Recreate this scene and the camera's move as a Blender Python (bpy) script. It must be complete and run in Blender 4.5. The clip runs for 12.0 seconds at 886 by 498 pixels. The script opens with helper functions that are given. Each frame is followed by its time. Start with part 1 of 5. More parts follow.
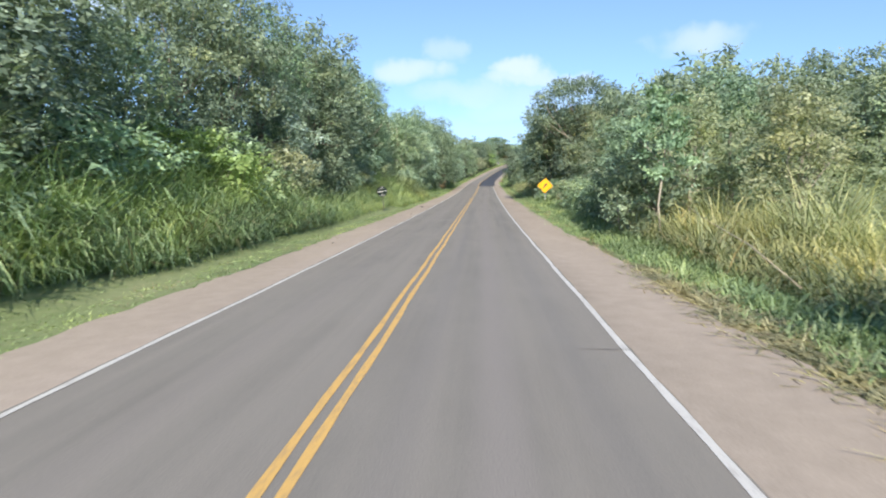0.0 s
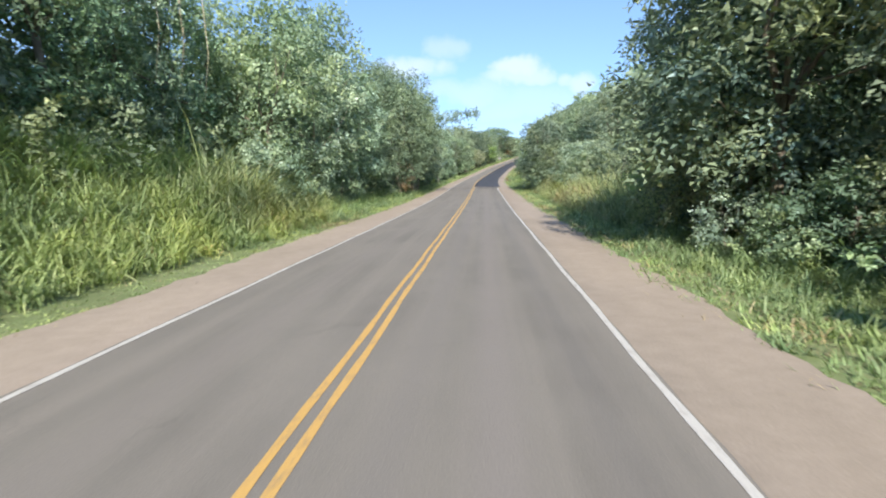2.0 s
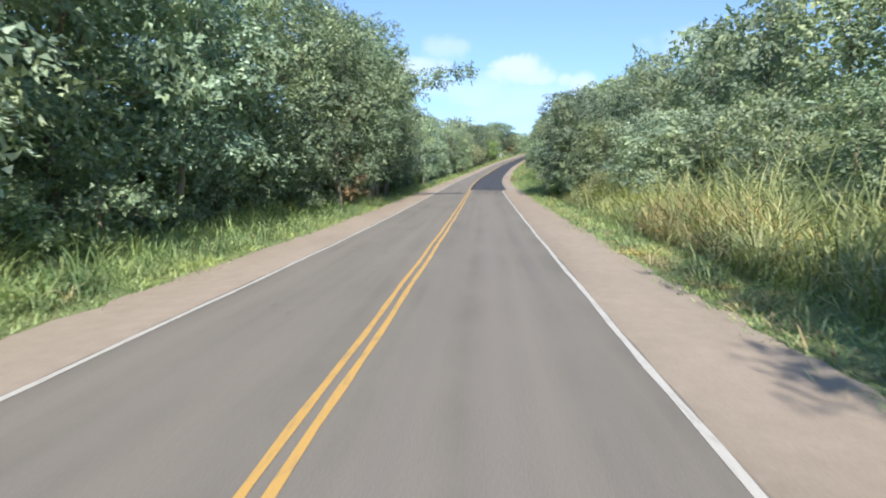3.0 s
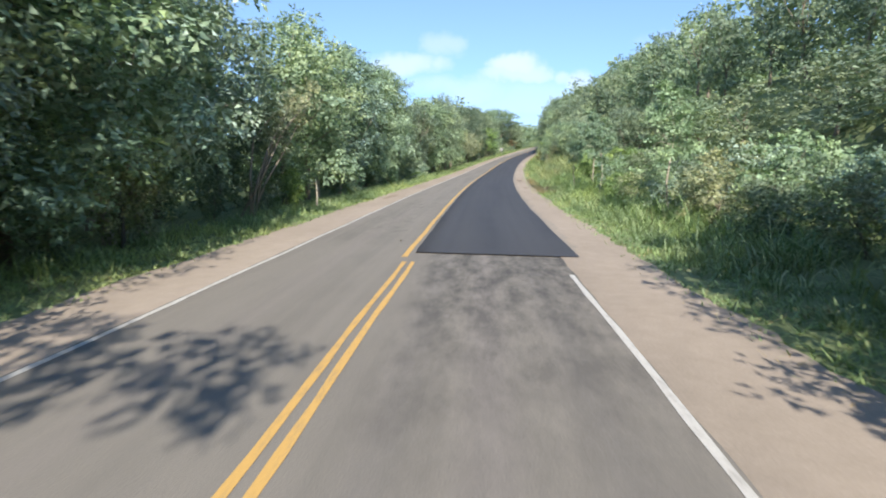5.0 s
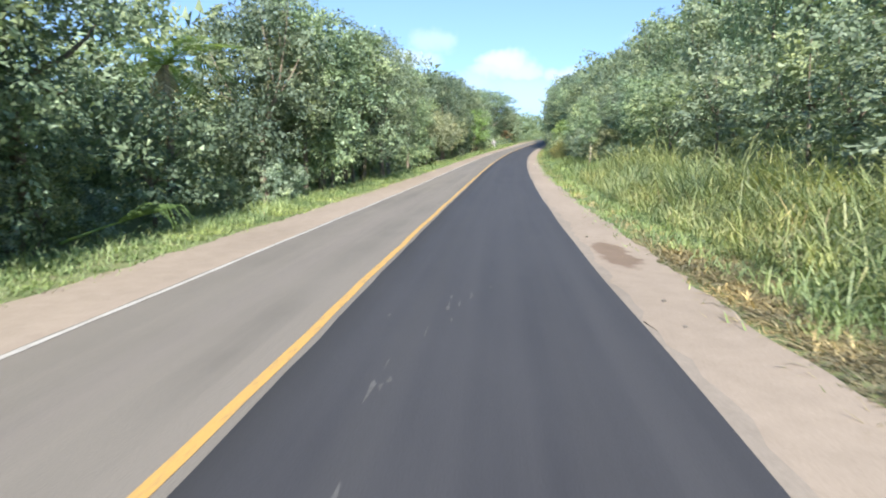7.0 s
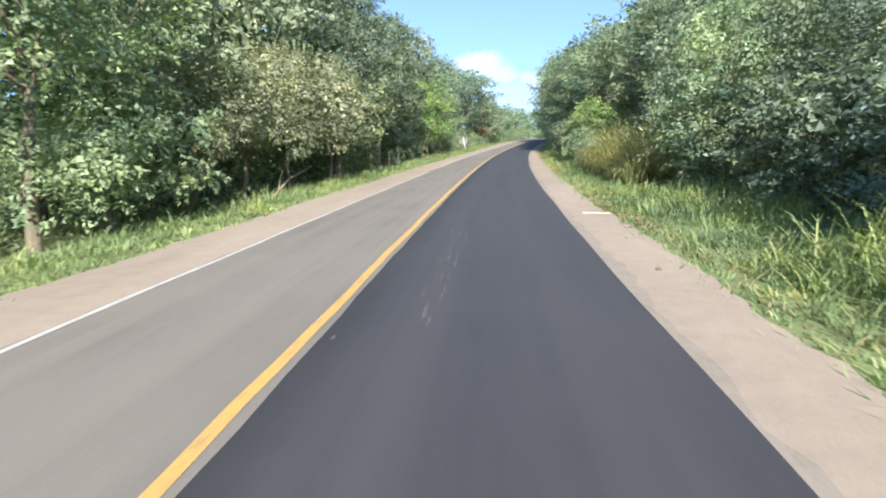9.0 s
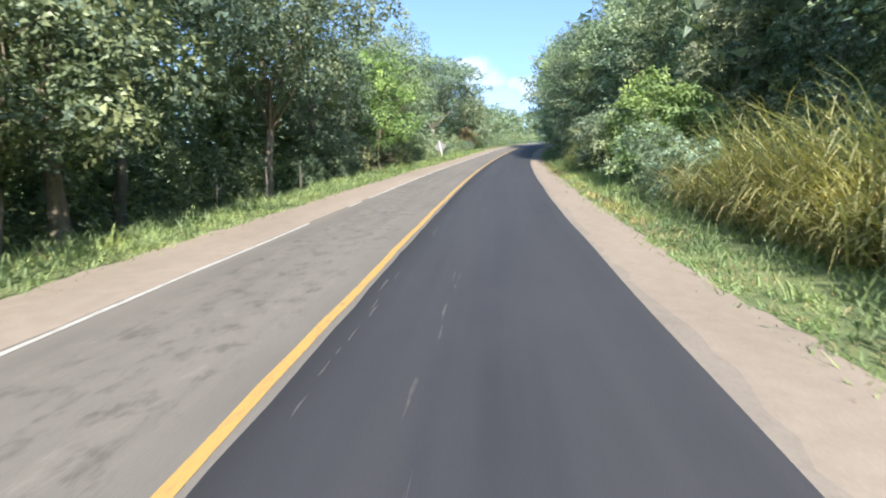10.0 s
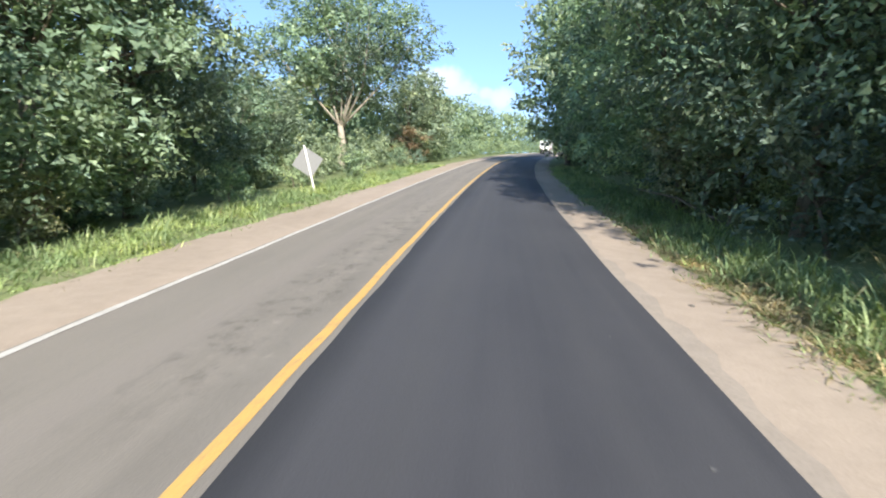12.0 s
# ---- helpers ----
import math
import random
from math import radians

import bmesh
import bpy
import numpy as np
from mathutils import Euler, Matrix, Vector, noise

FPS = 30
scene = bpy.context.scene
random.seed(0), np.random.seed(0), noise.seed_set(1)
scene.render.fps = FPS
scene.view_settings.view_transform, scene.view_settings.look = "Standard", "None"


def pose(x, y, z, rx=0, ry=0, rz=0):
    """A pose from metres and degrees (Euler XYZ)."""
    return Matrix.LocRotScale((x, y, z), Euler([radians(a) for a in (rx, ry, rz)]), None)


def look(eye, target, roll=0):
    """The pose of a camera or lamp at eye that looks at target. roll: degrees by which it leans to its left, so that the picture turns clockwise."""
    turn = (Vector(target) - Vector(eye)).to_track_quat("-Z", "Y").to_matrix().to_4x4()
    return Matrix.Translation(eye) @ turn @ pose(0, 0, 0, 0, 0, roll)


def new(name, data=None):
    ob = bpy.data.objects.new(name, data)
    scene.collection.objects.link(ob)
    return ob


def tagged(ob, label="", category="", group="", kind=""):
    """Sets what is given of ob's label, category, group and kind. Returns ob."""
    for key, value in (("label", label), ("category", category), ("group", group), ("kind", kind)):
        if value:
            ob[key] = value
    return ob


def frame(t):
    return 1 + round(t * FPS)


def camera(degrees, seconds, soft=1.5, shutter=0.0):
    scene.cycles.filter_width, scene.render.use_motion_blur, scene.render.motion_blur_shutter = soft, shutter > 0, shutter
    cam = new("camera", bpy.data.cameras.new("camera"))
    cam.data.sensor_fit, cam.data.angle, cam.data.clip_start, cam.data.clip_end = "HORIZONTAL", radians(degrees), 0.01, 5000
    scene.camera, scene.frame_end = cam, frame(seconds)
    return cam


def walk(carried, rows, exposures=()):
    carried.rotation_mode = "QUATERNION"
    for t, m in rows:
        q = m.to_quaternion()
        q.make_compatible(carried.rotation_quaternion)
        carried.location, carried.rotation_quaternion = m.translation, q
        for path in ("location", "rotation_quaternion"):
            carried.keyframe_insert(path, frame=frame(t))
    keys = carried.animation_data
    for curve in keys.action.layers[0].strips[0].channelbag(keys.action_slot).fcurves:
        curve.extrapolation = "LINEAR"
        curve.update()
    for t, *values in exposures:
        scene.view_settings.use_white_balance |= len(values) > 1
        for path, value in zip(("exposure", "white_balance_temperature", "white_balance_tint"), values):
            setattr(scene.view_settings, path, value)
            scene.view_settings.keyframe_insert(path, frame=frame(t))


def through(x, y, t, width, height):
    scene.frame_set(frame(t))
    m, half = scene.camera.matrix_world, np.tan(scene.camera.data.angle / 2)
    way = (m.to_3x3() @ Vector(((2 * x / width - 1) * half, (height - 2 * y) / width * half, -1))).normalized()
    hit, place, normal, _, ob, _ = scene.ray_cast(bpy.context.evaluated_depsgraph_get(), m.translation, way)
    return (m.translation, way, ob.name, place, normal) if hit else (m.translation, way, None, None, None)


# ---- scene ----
# The road runs along s (metres from the start); o is the offset to the right of the double yellow line.
cam = camera(72.97, 12.0, soft=1.95, shutter=0.07)
ROWS = [
    (0.0, pose(1.59, 0.00, 2.17, 83.58, 0.92, 3.79)),
    (0.5, pose(1.53, 14.09, 2.05, 83.60, 0.78, 3.73)),
    (1.0, pose(1.51, 28.27, 1.97, 83.58, 0.64, 3.73)),
    (1.5, pose(1.55, 42.47, 1.95, 83.51, 0.48, 3.70)),
    (2.0, pose(1.61, 56.62, 1.97, 83.45, 0.37, 3.62)),
    (2.5, pose(1.67, 70.54, 2.03, 83.43, 0.34, 3.58)),
    (3.0, pose(1.73, 84.04, 2.09, 83.38, 0.28, 3.60)),
    (4.0, pose(1.72, 110.52, 2.33, 83.26, 0.05, 3.43)),
    (5.0, pose(2.08, 136.75, 2.81, 83.13, -0.18, 3.25)),
    (5.5, pose(2.37, 149.95, 3.09, 83.10, -0.24, 3.19)),
    (6.0, pose(2.69, 163.41, 3.41, 83.04, -0.22, 2.92)),
    (6.5, pose(3.04, 177.00, 3.77, 82.96, -0.18, 2.50)),
    (7.0, pose(3.48, 190.60, 4.20, 82.83, -0.14, 2.28)),
    (8.0, pose(4.93, 217.77, 5.20, 82.91, -0.24, 1.14)),
    (9.0, pose(6.88, 244.79, 6.51, 82.98, -0.34, -0.00)),
    (9.5, pose(8.00, 258.12, 7.24, 83.10, -0.47, -0.59)),
    (10.0, pose(9.22, 271.16, 7.99, 83.45, -0.64, -1.21)),
    (10.5, pose(10.60, 283.89, 8.76, 83.66, -0.85, -1.82)),
    (11.0, pose(12.05, 296.32, 9.55, 83.74, -1.08, -2.60)),
    (11.5, pose(13.58, 308.63, 10.37, 83.94, -1.28, -3.23)),
    (12.0, pose(15.36, 320.99, 11.20, 84.30, -1.42, -3.87)),
]
walk(cam, ROWS, ((0.0, 0.85), (3.0, 0.94), (4.6, 0.86), (5.0, 0.94), (5.5, 1.1), (12.0, 1.2)))

# ---- sky and sun ----
SUN_AZ, SUN_EL = radians(5.0), radians(31.0)   # behind the camera, a little to its right
sun_dir = Vector((math.sin(SUN_AZ) * math.cos(SUN_EL), -math.cos(SUN_AZ) * math.cos(SUN_EL), math.sin(SUN_EL)))
sun = new("sun", bpy.data.lights.new("sun", "SUN"))
sun.data.energy, sun.data.angle, sun.data.color = 4.5, radians(0.5), (1.0, 0.945, 0.85)
sun.matrix_world = look(sun_dir * 200, (0, 0, 0))


def node(nt, kind, **sockets):
    n = nt.nodes.new(kind)
    for k, v in sockets.items():
        n.inputs[k.replace("_", " ")].default_value = v
    return n


def build_world():
    w = bpy.data.worlds.new("sky")
    scene.world = w
    w.use_nodes = True
    nt = w.node_tree
    nt.nodes.clear()
    sky = nt.nodes.new("ShaderNodeTexSky")
    sky.sky_type, sky.sun_disc = "NISHITA", False
    sky.sun_elevation, sky.sun_rotation = SUN_EL, math.pi - SUN_AZ
    sky.air_density, sky.dust_density, sky.ozone_density, sky.altitude = 1.0, 0.15, 3.4, 300
    coord = nt.nodes.new("ShaderNodeTexCoord")
    lift = nt.nodes.new("ShaderNodeVectorMath")
    lift.operation = "ADD"
    lift.inputs[1].default_value = (0, 0, 0.16)
    nt.links.new(coord.outputs["Generated"], lift.inputs[0])
    unit = nt.nodes.new("ShaderNodeVectorMath")
    unit.operation = "NORMALIZE"
    nt.links.new(lift.outputs[0], unit.inputs[0])
    nt.links.new(unit.outputs[0], sky.inputs[0])
    noise_tex = node(nt, "ShaderNodeTexNoise", Scale=13.0, Detail=4.0, Roughness=0.52)
    nt.links.new(coord.outputs["Generated"], noise_tex.inputs["Vector"])
    warp = nt.nodes.new("ShaderNodeVectorMath")
    warp.operation = "MULTIPLY_ADD"
    warp.inputs[1].default_value, warp.inputs[2].default_value = (0.13, 0.13, 0.07), (-0.065, -0.065, -0.035)
    nt.links.new(noise_tex.outputs["Color"], warp.inputs[0])
    moved = nt.nodes.new("ShaderNodeVectorMath")
    moved.operation = "ADD"
    nt.links.new(coord.outputs["Generated"], moved.inputs[0])
    nt.links.new(warp.outputs[0], moved.inputs[1])
    total = None
    # azimuth to the right and elevation in degrees, half width, half height, density
    for az, el, wide, high, dense in CLOUDS:
        a, e = radians(az), radians(el)
        d = Vector((math.sin(a) * math.cos(e), math.cos(a) * math.cos(e), math.sin(e)))
        right = Vector((math.cos(a), -math.sin(a), 0))
        up = right.cross(d)
        off = nt.nodes.new("ShaderNodeVectorMath")
        off.operation = "SUBTRACT"
        nt.links.new(moved.outputs[0], off.inputs[0])
        off.inputs[1].default_value = d
        squares = []
        for axis, size in ((right, wide), (up, high)):
            dot = nt.nodes.new("ShaderNodeVectorMath")
            dot.operation = "DOT_PRODUCT"
            nt.links.new(off.outputs[0], dot.inputs[0])
            dot.inputs[1].default_value = axis / radians(size)
            sq = nt.nodes.new("ShaderNodeMath")
            sq.operation = "MULTIPLY"
            nt.links.new(dot.outputs["Value"], sq.inputs[0])
            nt.links.new(dot.outputs["Value"], sq.inputs[1])
            squares.append(sq)
        s = nt.nodes.new("ShaderNodeMath")
        s.operation = "ADD"
        for i, sq in enumerate(squares):
            nt.links.new(sq.outputs[0], s.inputs[i])
        m = nt.nodes.new("ShaderNodeMapRange")
        m.interpolation_type = "SMOOTHSTEP"
        for i, v in enumerate((0.0, 2.6, dense * 0.86, 0.0)):
            m.inputs[i + 1].default_value = v
        nt.links.new(s.outputs[0], m.inputs[0])
        if total is None:
            total = m
        else:
            add = nt.nodes.new("ShaderNodeMath")
            add.operation = "MAXIMUM"
            nt.links.new(total.outputs[0], add.inputs[0])
            nt.links.new(m.outputs[0], add.inputs[1])
            total = add
    mix = nt.nodes.new("ShaderNodeMix")
    mix.data_type = "RGBA"
    nt.links.new(total.outputs[0], mix.inputs["Factor"])
    nt.links.new(sky.outputs[0], mix.inputs["A"])
    mix.inputs["B"].default_value = (3.5, 3.95, 4.5, 1)
    bg = node(nt, "ShaderNodeBackground", Strength=0.148)
    out = nt.nodes.new("ShaderNodeOutputWorld")
    nt.links.new(mix.outputs["Result"], bg.inputs[0])
    nt.links.new(bg.outputs[0], out.inputs[0])


CLOUDS = (
    (-6.6, 10.2, 2.3, 0.9, 0.72), (-3.5, 12.0, 1.5, 0.9, 0.42), (4.3, 9.9, 1.7, 0.9, 0.85), (4.4, 9.2, 2.8, 0.7, 0.7), (9.6, 9.0, 1.6, 0.8, 0.7), (-1.0, 8.2, 4.0, 0.9, 0.42),
    (6.0, 7.0, 6.5, 1.4, 0.35), (2.0, 4.0, 14.0, 2.0, 0.22), (19.0, 11.4, 3.2, 1.1, 0.6), (-33.0, 15.5, 4.6, 2.0, 0.75),
    (20.0, 18.0, 5.0, 0.7, 0.3), (-60.0, 12.0, 14.0, 5.0, 0.8),
    (60.0, 12.0, 14.0, 5.0, 0.8), (140.0, 16.0, 20.0, 6.0, 0.7), (-130.0, 20.0, 22.0, 6.0, 0.7),
)
build_world()

# ---- the road's line ----
BEND = (-0.25, 0.18, 0.12, 0.05, -0.09, 0.20, 1.24, 0.83, 0.47, 0.87, 0.93, 0.88, 1.31, 1.59, 1.75, 1.87)   # curvature to the right, per km, every 30 m
RISE = (-1.07, -0.33, 0.42, 0.52, 1.82, 2.21, 2.95, 3.82, 5.21, 5.77, 6.57, 6.66, 7.81, 8.98, 10.15, 11.32)   # grade in per cent, every 30 m
_S = np.arange(-1600.0, 3201.0, 1.0)
_K = np.r_[np.arange(len(BEND)) * 30.0, 490.0, 520.0, 600.0, 660.0]
BEND, RISE = (*BEND[:-1], 2.2, 3.2, 3.4, 3.0, 0.0), (*RISE[:-1], 8.5, 5.0, 3.0, 1.0, 0.5)
_bend = np.interp(_S, _K, BEND) * 1e-3 * (_S > -12) * (_S < 660)
_rise = np.interp(_S, _K, RISE) * 1e-2
_bend += 0.0009 * (_S > 390) * (_S < 450)
_rise = _rise - 0.014 * (_S > 390) * (_S < 450)
_rise = np.where(_S < -12, 0.0, np.where(_S > 660, 0.0, _rise))
_psi = np.cumsum(_bend)
_psi -= np.interp(0, _S, _psi)
_X, _Y, _Z = np.cumsum(np.sin(_psi)), np.cumsum(np.cos(_psi)), np.cumsum(_rise)
_X, _Y, _Z = (a - np.interp(0, _S, a) for a in (_X, _Y, _Z))


def lay(s, o, h=0.0):
    """World places for arrays of s, o and the height over the road's crown."""
    s, o, h = np.broadcast_arrays(np.asarray(s, float), np.asarray(o, float), np.asarray(h, float))
    p = np.interp(s, _S, _psi)
    return np.stack([np.interp(s, _S, _X) + o * np.cos(p), np.interp(s, _S, _Y) - o * np.sin(p), np.interp(s, _S, _Z) + h], -1)


def heading(s):
    return -float(np.interp(s, _S, _psi))


def swell(s, o):
    """A slow, repeatable unevenness."""
    return np.sin(s * 0.11 + o * 0.7) * np.cos(s * 0.043 - o * 0.31) * 0.5 + np.sin(s * 0.31 + 1.7 * np.sin(o * 0.9)) * 0.25


def land(s, o):
    """Height of the ground over the road's crown at s, o."""
    s, o = np.broadcast_arrays(np.asarray(s, float), np.asarray(o, float))
    a = np.abs(o)
    edge = np.where(o < 0, 5.0, 5.5)
    z = -0.02 * np.minimum(a, 4.0) - 0.035
    out = np.clip(a - edge, 0, None)
    z = z - 0.03 * np.minimum(out, 2.5) + np.where(out > 0.2, 0.07 * swell(s, o), 0)
    left = np.interp(s, [-50, 0, 40, 60, 72, 84, 96, 120, 200, 240, 300, 360], [1.2, 1.2, 1.0, 2.2, 3.6, 3.0, 1.2, 0.3, -0.2, -0.8, -0.9, 0.0])
    right = np.interp(s, [-50, 30, 60, 140, 200, 260, 330, 450], [-0.5, -0.6, 0.2, 0.6, 0.9, 1.0, 1.0, 1.5])
    far = np.clip((out - 2.0) / 6.0, 0, 1)
    z = z + far * np.where(o < 0, left, right)
    hill = np.interp(s, [-100, 35, 75, 136, 167, 196, 230, 260, 297, 343, 420, 600], [0, 0.5, 5.5, 7.5, 9.0, 10.5, 10.5, 12.0, 14.5, 17.5, 17.0, 14.0])
    z = z + np.where(o > 0, hill * np.clip((o - 13) / 16, 0, 1) ** 1.2, 0)
    return z


# ---- meshes and parts ----
def mesh_of(name, verts, faces, mats=(), uv=None, smooth=False, mat_index=None):
    me = bpy.data.meshes.new(name)
    me.from_pydata(np.asarray(verts, float).tolist(), [], [list(map(int, f)) for f in faces] if not isinstance(faces, np.ndarray) else faces.tolist())
    for m in mats:
        me.materials.append(m)
    if uv is not None:
        layer = me.uv_layers.new(name="UVMap")
        loops = np.zeros(len(me.loops), np.int32)
        me.loops.foreach_get("vertex_index", loops)
        layer.data.foreach_set("uv", np.asarray(uv, np.float32)[loops].ravel())
    if mat_index is not None:
        me.polygons.foreach_set("material_index", np.asarray(mat_index, np.int32))
    if smooth:
        me.polygons.foreach_set("use_smooth", np.ones(len(me.polygons), bool))
    me.update()
    return me


def part(name, bm, material, parent, label=""):
    me = bpy.data.meshes.new(name)
    bm.to_mesh(me)
    bm.free()
    me.materials.append(material)
    ob = new(name, me)
    ob.parent = parent
    if label:
        ob["label"] = label
    return ob


def box_bm(sx, sy, sz, at=(0, 0, 0), bevel=0.0, rot=None, bm=None):
    bm = bm or bmesh.new()
    made = bmesh.ops.create_cube(bm, size=1.0)["verts"]
    m = Matrix.Translation(at) @ (rot or Matrix.Identity(4)) @ Matrix.Diagonal((sx, sy, sz, 1))
    bmesh.ops.transform(bm, matrix=m, verts=made)
    if bevel:
        edges = list({e for v in made for e in v.link_edges})
        bmesh.ops.bevel(bm, geom=edges, offset=bevel, segments=2, profile=0.5, affect="EDGES")
    return bm


def tube(points, radii, sides=6):
    """Vertices and faces of a bent, tapered tube."""
    verts, faces = [], []
    pts = [Vector(p) for p in points]
    for i, (p, r) in enumerate(zip(pts, radii)):
        d = (pts[min(i + 1, len(pts) - 1)] - pts[max(i - 1, 0)]).normalized()
        side = d.cross(Vector((0.31, 0.95, 0.07))).normalized()
        up = d.cross(side)
        for k in range(sides):
            a = 2 * math.pi * k / sides
            verts.append(p + (side * math.cos(a) + up * math.sin(a)) * r)
        if i:
            b = (i - 1) * sides
            for k in range(sides):
                k2 = (k + 1) % sides
                faces.append((b + k, b + k2, b + sides + k2, b + sides + k))
    faces.append(tuple(range(sides))[::-1])
    faces.append(tuple(range(len(verts) - sides, len(verts))))
    return verts, faces


# ---- materials ----
def material(name, rough=0.8, metal=0.0, spec=0.5):
    m = bpy.data.materials.new(name)
    m.use_nodes = True
    nt = m.node_tree
    b = nt.nodes["Principled BSDF"]
    b.inputs["Roughness"].default_value, b.inputs["Metallic"].default_value = rough, metal
    b.inputs["Specular IOR Level"].default_value = spec
    return m, nt, b


def ramp(nt, source, stops):
    r = nt.nodes.new("ShaderNodeValToRGB")
    while len(r.color_ramp.elements) < len(stops):
        r.color_ramp.elements.new(0.5)
    for e, (at, col) in zip(r.color_ramp.elements, stops):
        e.position, e.color = at, (*col, 1) if len(col) == 3 else col
    nt.links.new(source, r.inputs[0])
    return r


def mixed(nt, fac, a, b, how="MIX"):
    m = nt.nodes.new("ShaderNodeMix")
    m.data_type, m.blend_type = "RGBA", how
    for key, v in (("Factor", fac), ("A", a), ("B", b)):
        sock = m.inputs[key] if key == "Factor" else [i for i in m.inputs if i.name == key and i.type == "RGBA"][0]
        if isinstance(v, (int, float)):
            sock.default_value = v
        elif isinstance(v, tuple):
            sock.default_value = (*v, 1)
        else:
            nt.links.new(v, sock)
    return [o for o in m.outputs if o.type == "RGBA"][0]


def tex_noise(nt, scale, vec=None, detail=5.0, rough=0.6, stretch=None):
    n = node(nt, "ShaderNodeTexNoise", Scale=scale, Detail=detail, Roughness=rough)
    if vec is not None and stretch:
        mp = nt.nodes.new("ShaderNodeMapping")
        mp.inputs["Scale"].default_value = stretch
        nt.links.new(vec, mp.inputs["Vector"])
        vec = mp.outputs[0]
    if vec is not None:
        nt.links.new(vec, n.inputs["Vector"])
    return n.outputs["Fac"]


def bump(nt, b, source, strength, dist):
    n = node(nt, "ShaderNodeBump", Strength=strength, Distance=dist)
    nt.links.new(source, n.inputs["Height"])
    nt.links.new(n.outputs[0], b.inputs["Normal"])


def road_material(name, dark, mid, light, lanes, rough=0.85, smear=None, broken=()):
    """Asphalt: stone grain, long streaks along the lanes, blotches; UV is (o, s) in metres."""
    m, nt, b = material(name, rough, spec=0.3)
    uv = nt.nodes.new("ShaderNodeUVMap").outputs[0]
    streak = tex_noise(nt, 1.0, uv, 4, 0.55, (1.6, 0.035, 1))
    blotch = tex_noise(nt, 0.55, uv, 6, 0.62, (1.0, 0.45, 1))
    grain = tex_noise(nt, 60.0, uv, 3, 0.7)
    base = ramp(nt, blotch, [(0.3, dark), (0.52, mid), (0.75, light)]).outputs[0]
    st = ramp(nt, streak, [(0.36, (0.0,) * 3), (0.66, (1.0,) * 3)]).outputs[0]
    col = mixed(nt, st, base, light)
    sep = nt.nodes.new("ShaderNodeSeparateXYZ")
    nt.links.new(uv, sep.inputs[0])
    # worn wheel tracks
    for at, wide, amount, tone in lanes:
        d = nt.nodes.new("ShaderNodeMath")
        d.operation = "SUBTRACT"
        nt.links.new(sep.outputs[0], d.inputs[0])
        d.inputs[1].default_value = at
        a = nt.nodes.new("ShaderNodeMath")
        a.operation = "ABSOLUTE"
        nt.links.new(d.outputs[0], a.inputs[0])
        r = nt.nodes.new("ShaderNodeMapRange")
        r.interpolation_type = "SMOOTHSTEP"
        for i, v in enumerate((0.0, wide, amount, 0.0)):
            r.inputs[i + 1].default_value = v
        nt.links.new(a.outputs[0], r.inputs[0])
        col = mixed(nt, r.outputs[0], col, tone)
    if smear:
        # dark dirt dragged along the lane between two places
        s0, s1, tone = smear
        near = nt.nodes.new("ShaderNodeMapRange")
        near.interpolation_type = "SMOOTHSTEP"
        for i, v in enumerate((s0, s1, 0.0, 1.0)):
            near.inputs[i + 1].default_value = v
        nt.links.new(sep.outputs[1], near.inputs[0])
        lane = nt.nodes.new("ShaderNodeMapRange")
        lane.interpolation_type = "SMOOTHSTEP"
        for i, v in enumerate((0.2, 0.9, 0.0, 1.0)):
            lane.inputs[i + 1].default_value = v
        nt.links.new(sep.outputs[0], lane.inputs[0])
        drag = ramp(nt, tex_noise(nt, 1.0, uv, 6, 0.7, (2.6, 0.8, 1)), [(0.38, (0.0,) * 3), (0.62, (0.95,) * 3)]).outputs[0]
        amount = mixed(nt, 1.0, mixed(nt, 1.0, near.outputs[0], lane.outputs[0], "MULTIPLY"), drag, "MULTIPLY")
        col = mixed(nt, amount, col, tone)
    if smear:
        crack = node(nt, "ShaderNodeTexVoronoi", Scale=0.55)
        crack.feature = "DISTANCE_TO_EDGE"
        bent = nt.nodes.new("ShaderNodeVectorMath")
        bent.operation = "MULTIPLY_ADD"
        bent.inputs[1].default_value = (0.9, 0.9, 0)
        wob = node(nt, "ShaderNodeTexNoise", Scale=1.7, Detail=5.0)
        nt.links.new(uv, wob.inputs["Vector"])
        nt.links.new(wob.outputs["Color"], bent.inputs[0])
        nt.links.new(uv, bent.inputs[2])
        nt.links.new(bent.outputs[0], crack.inputs["Vector"])
        thin = ramp(nt, crack.outputs["Distance"], [(0.0, (1.0,) * 3), (0.012, (0.0,) * 3)]).outputs[0]
        where = ramp(nt, tex_noise(nt, 0.12, uv, 4, 0.6, (1.0, 0.5, 1)), [(0.55, (0.0,) * 3), (0.68, (0.4,) * 3)]).outputs[0]
        col = mixed(nt, mixed(nt, 1.0, thin, where, "MULTIPLY"), col, tuple(c * 0.45 for c in dark))
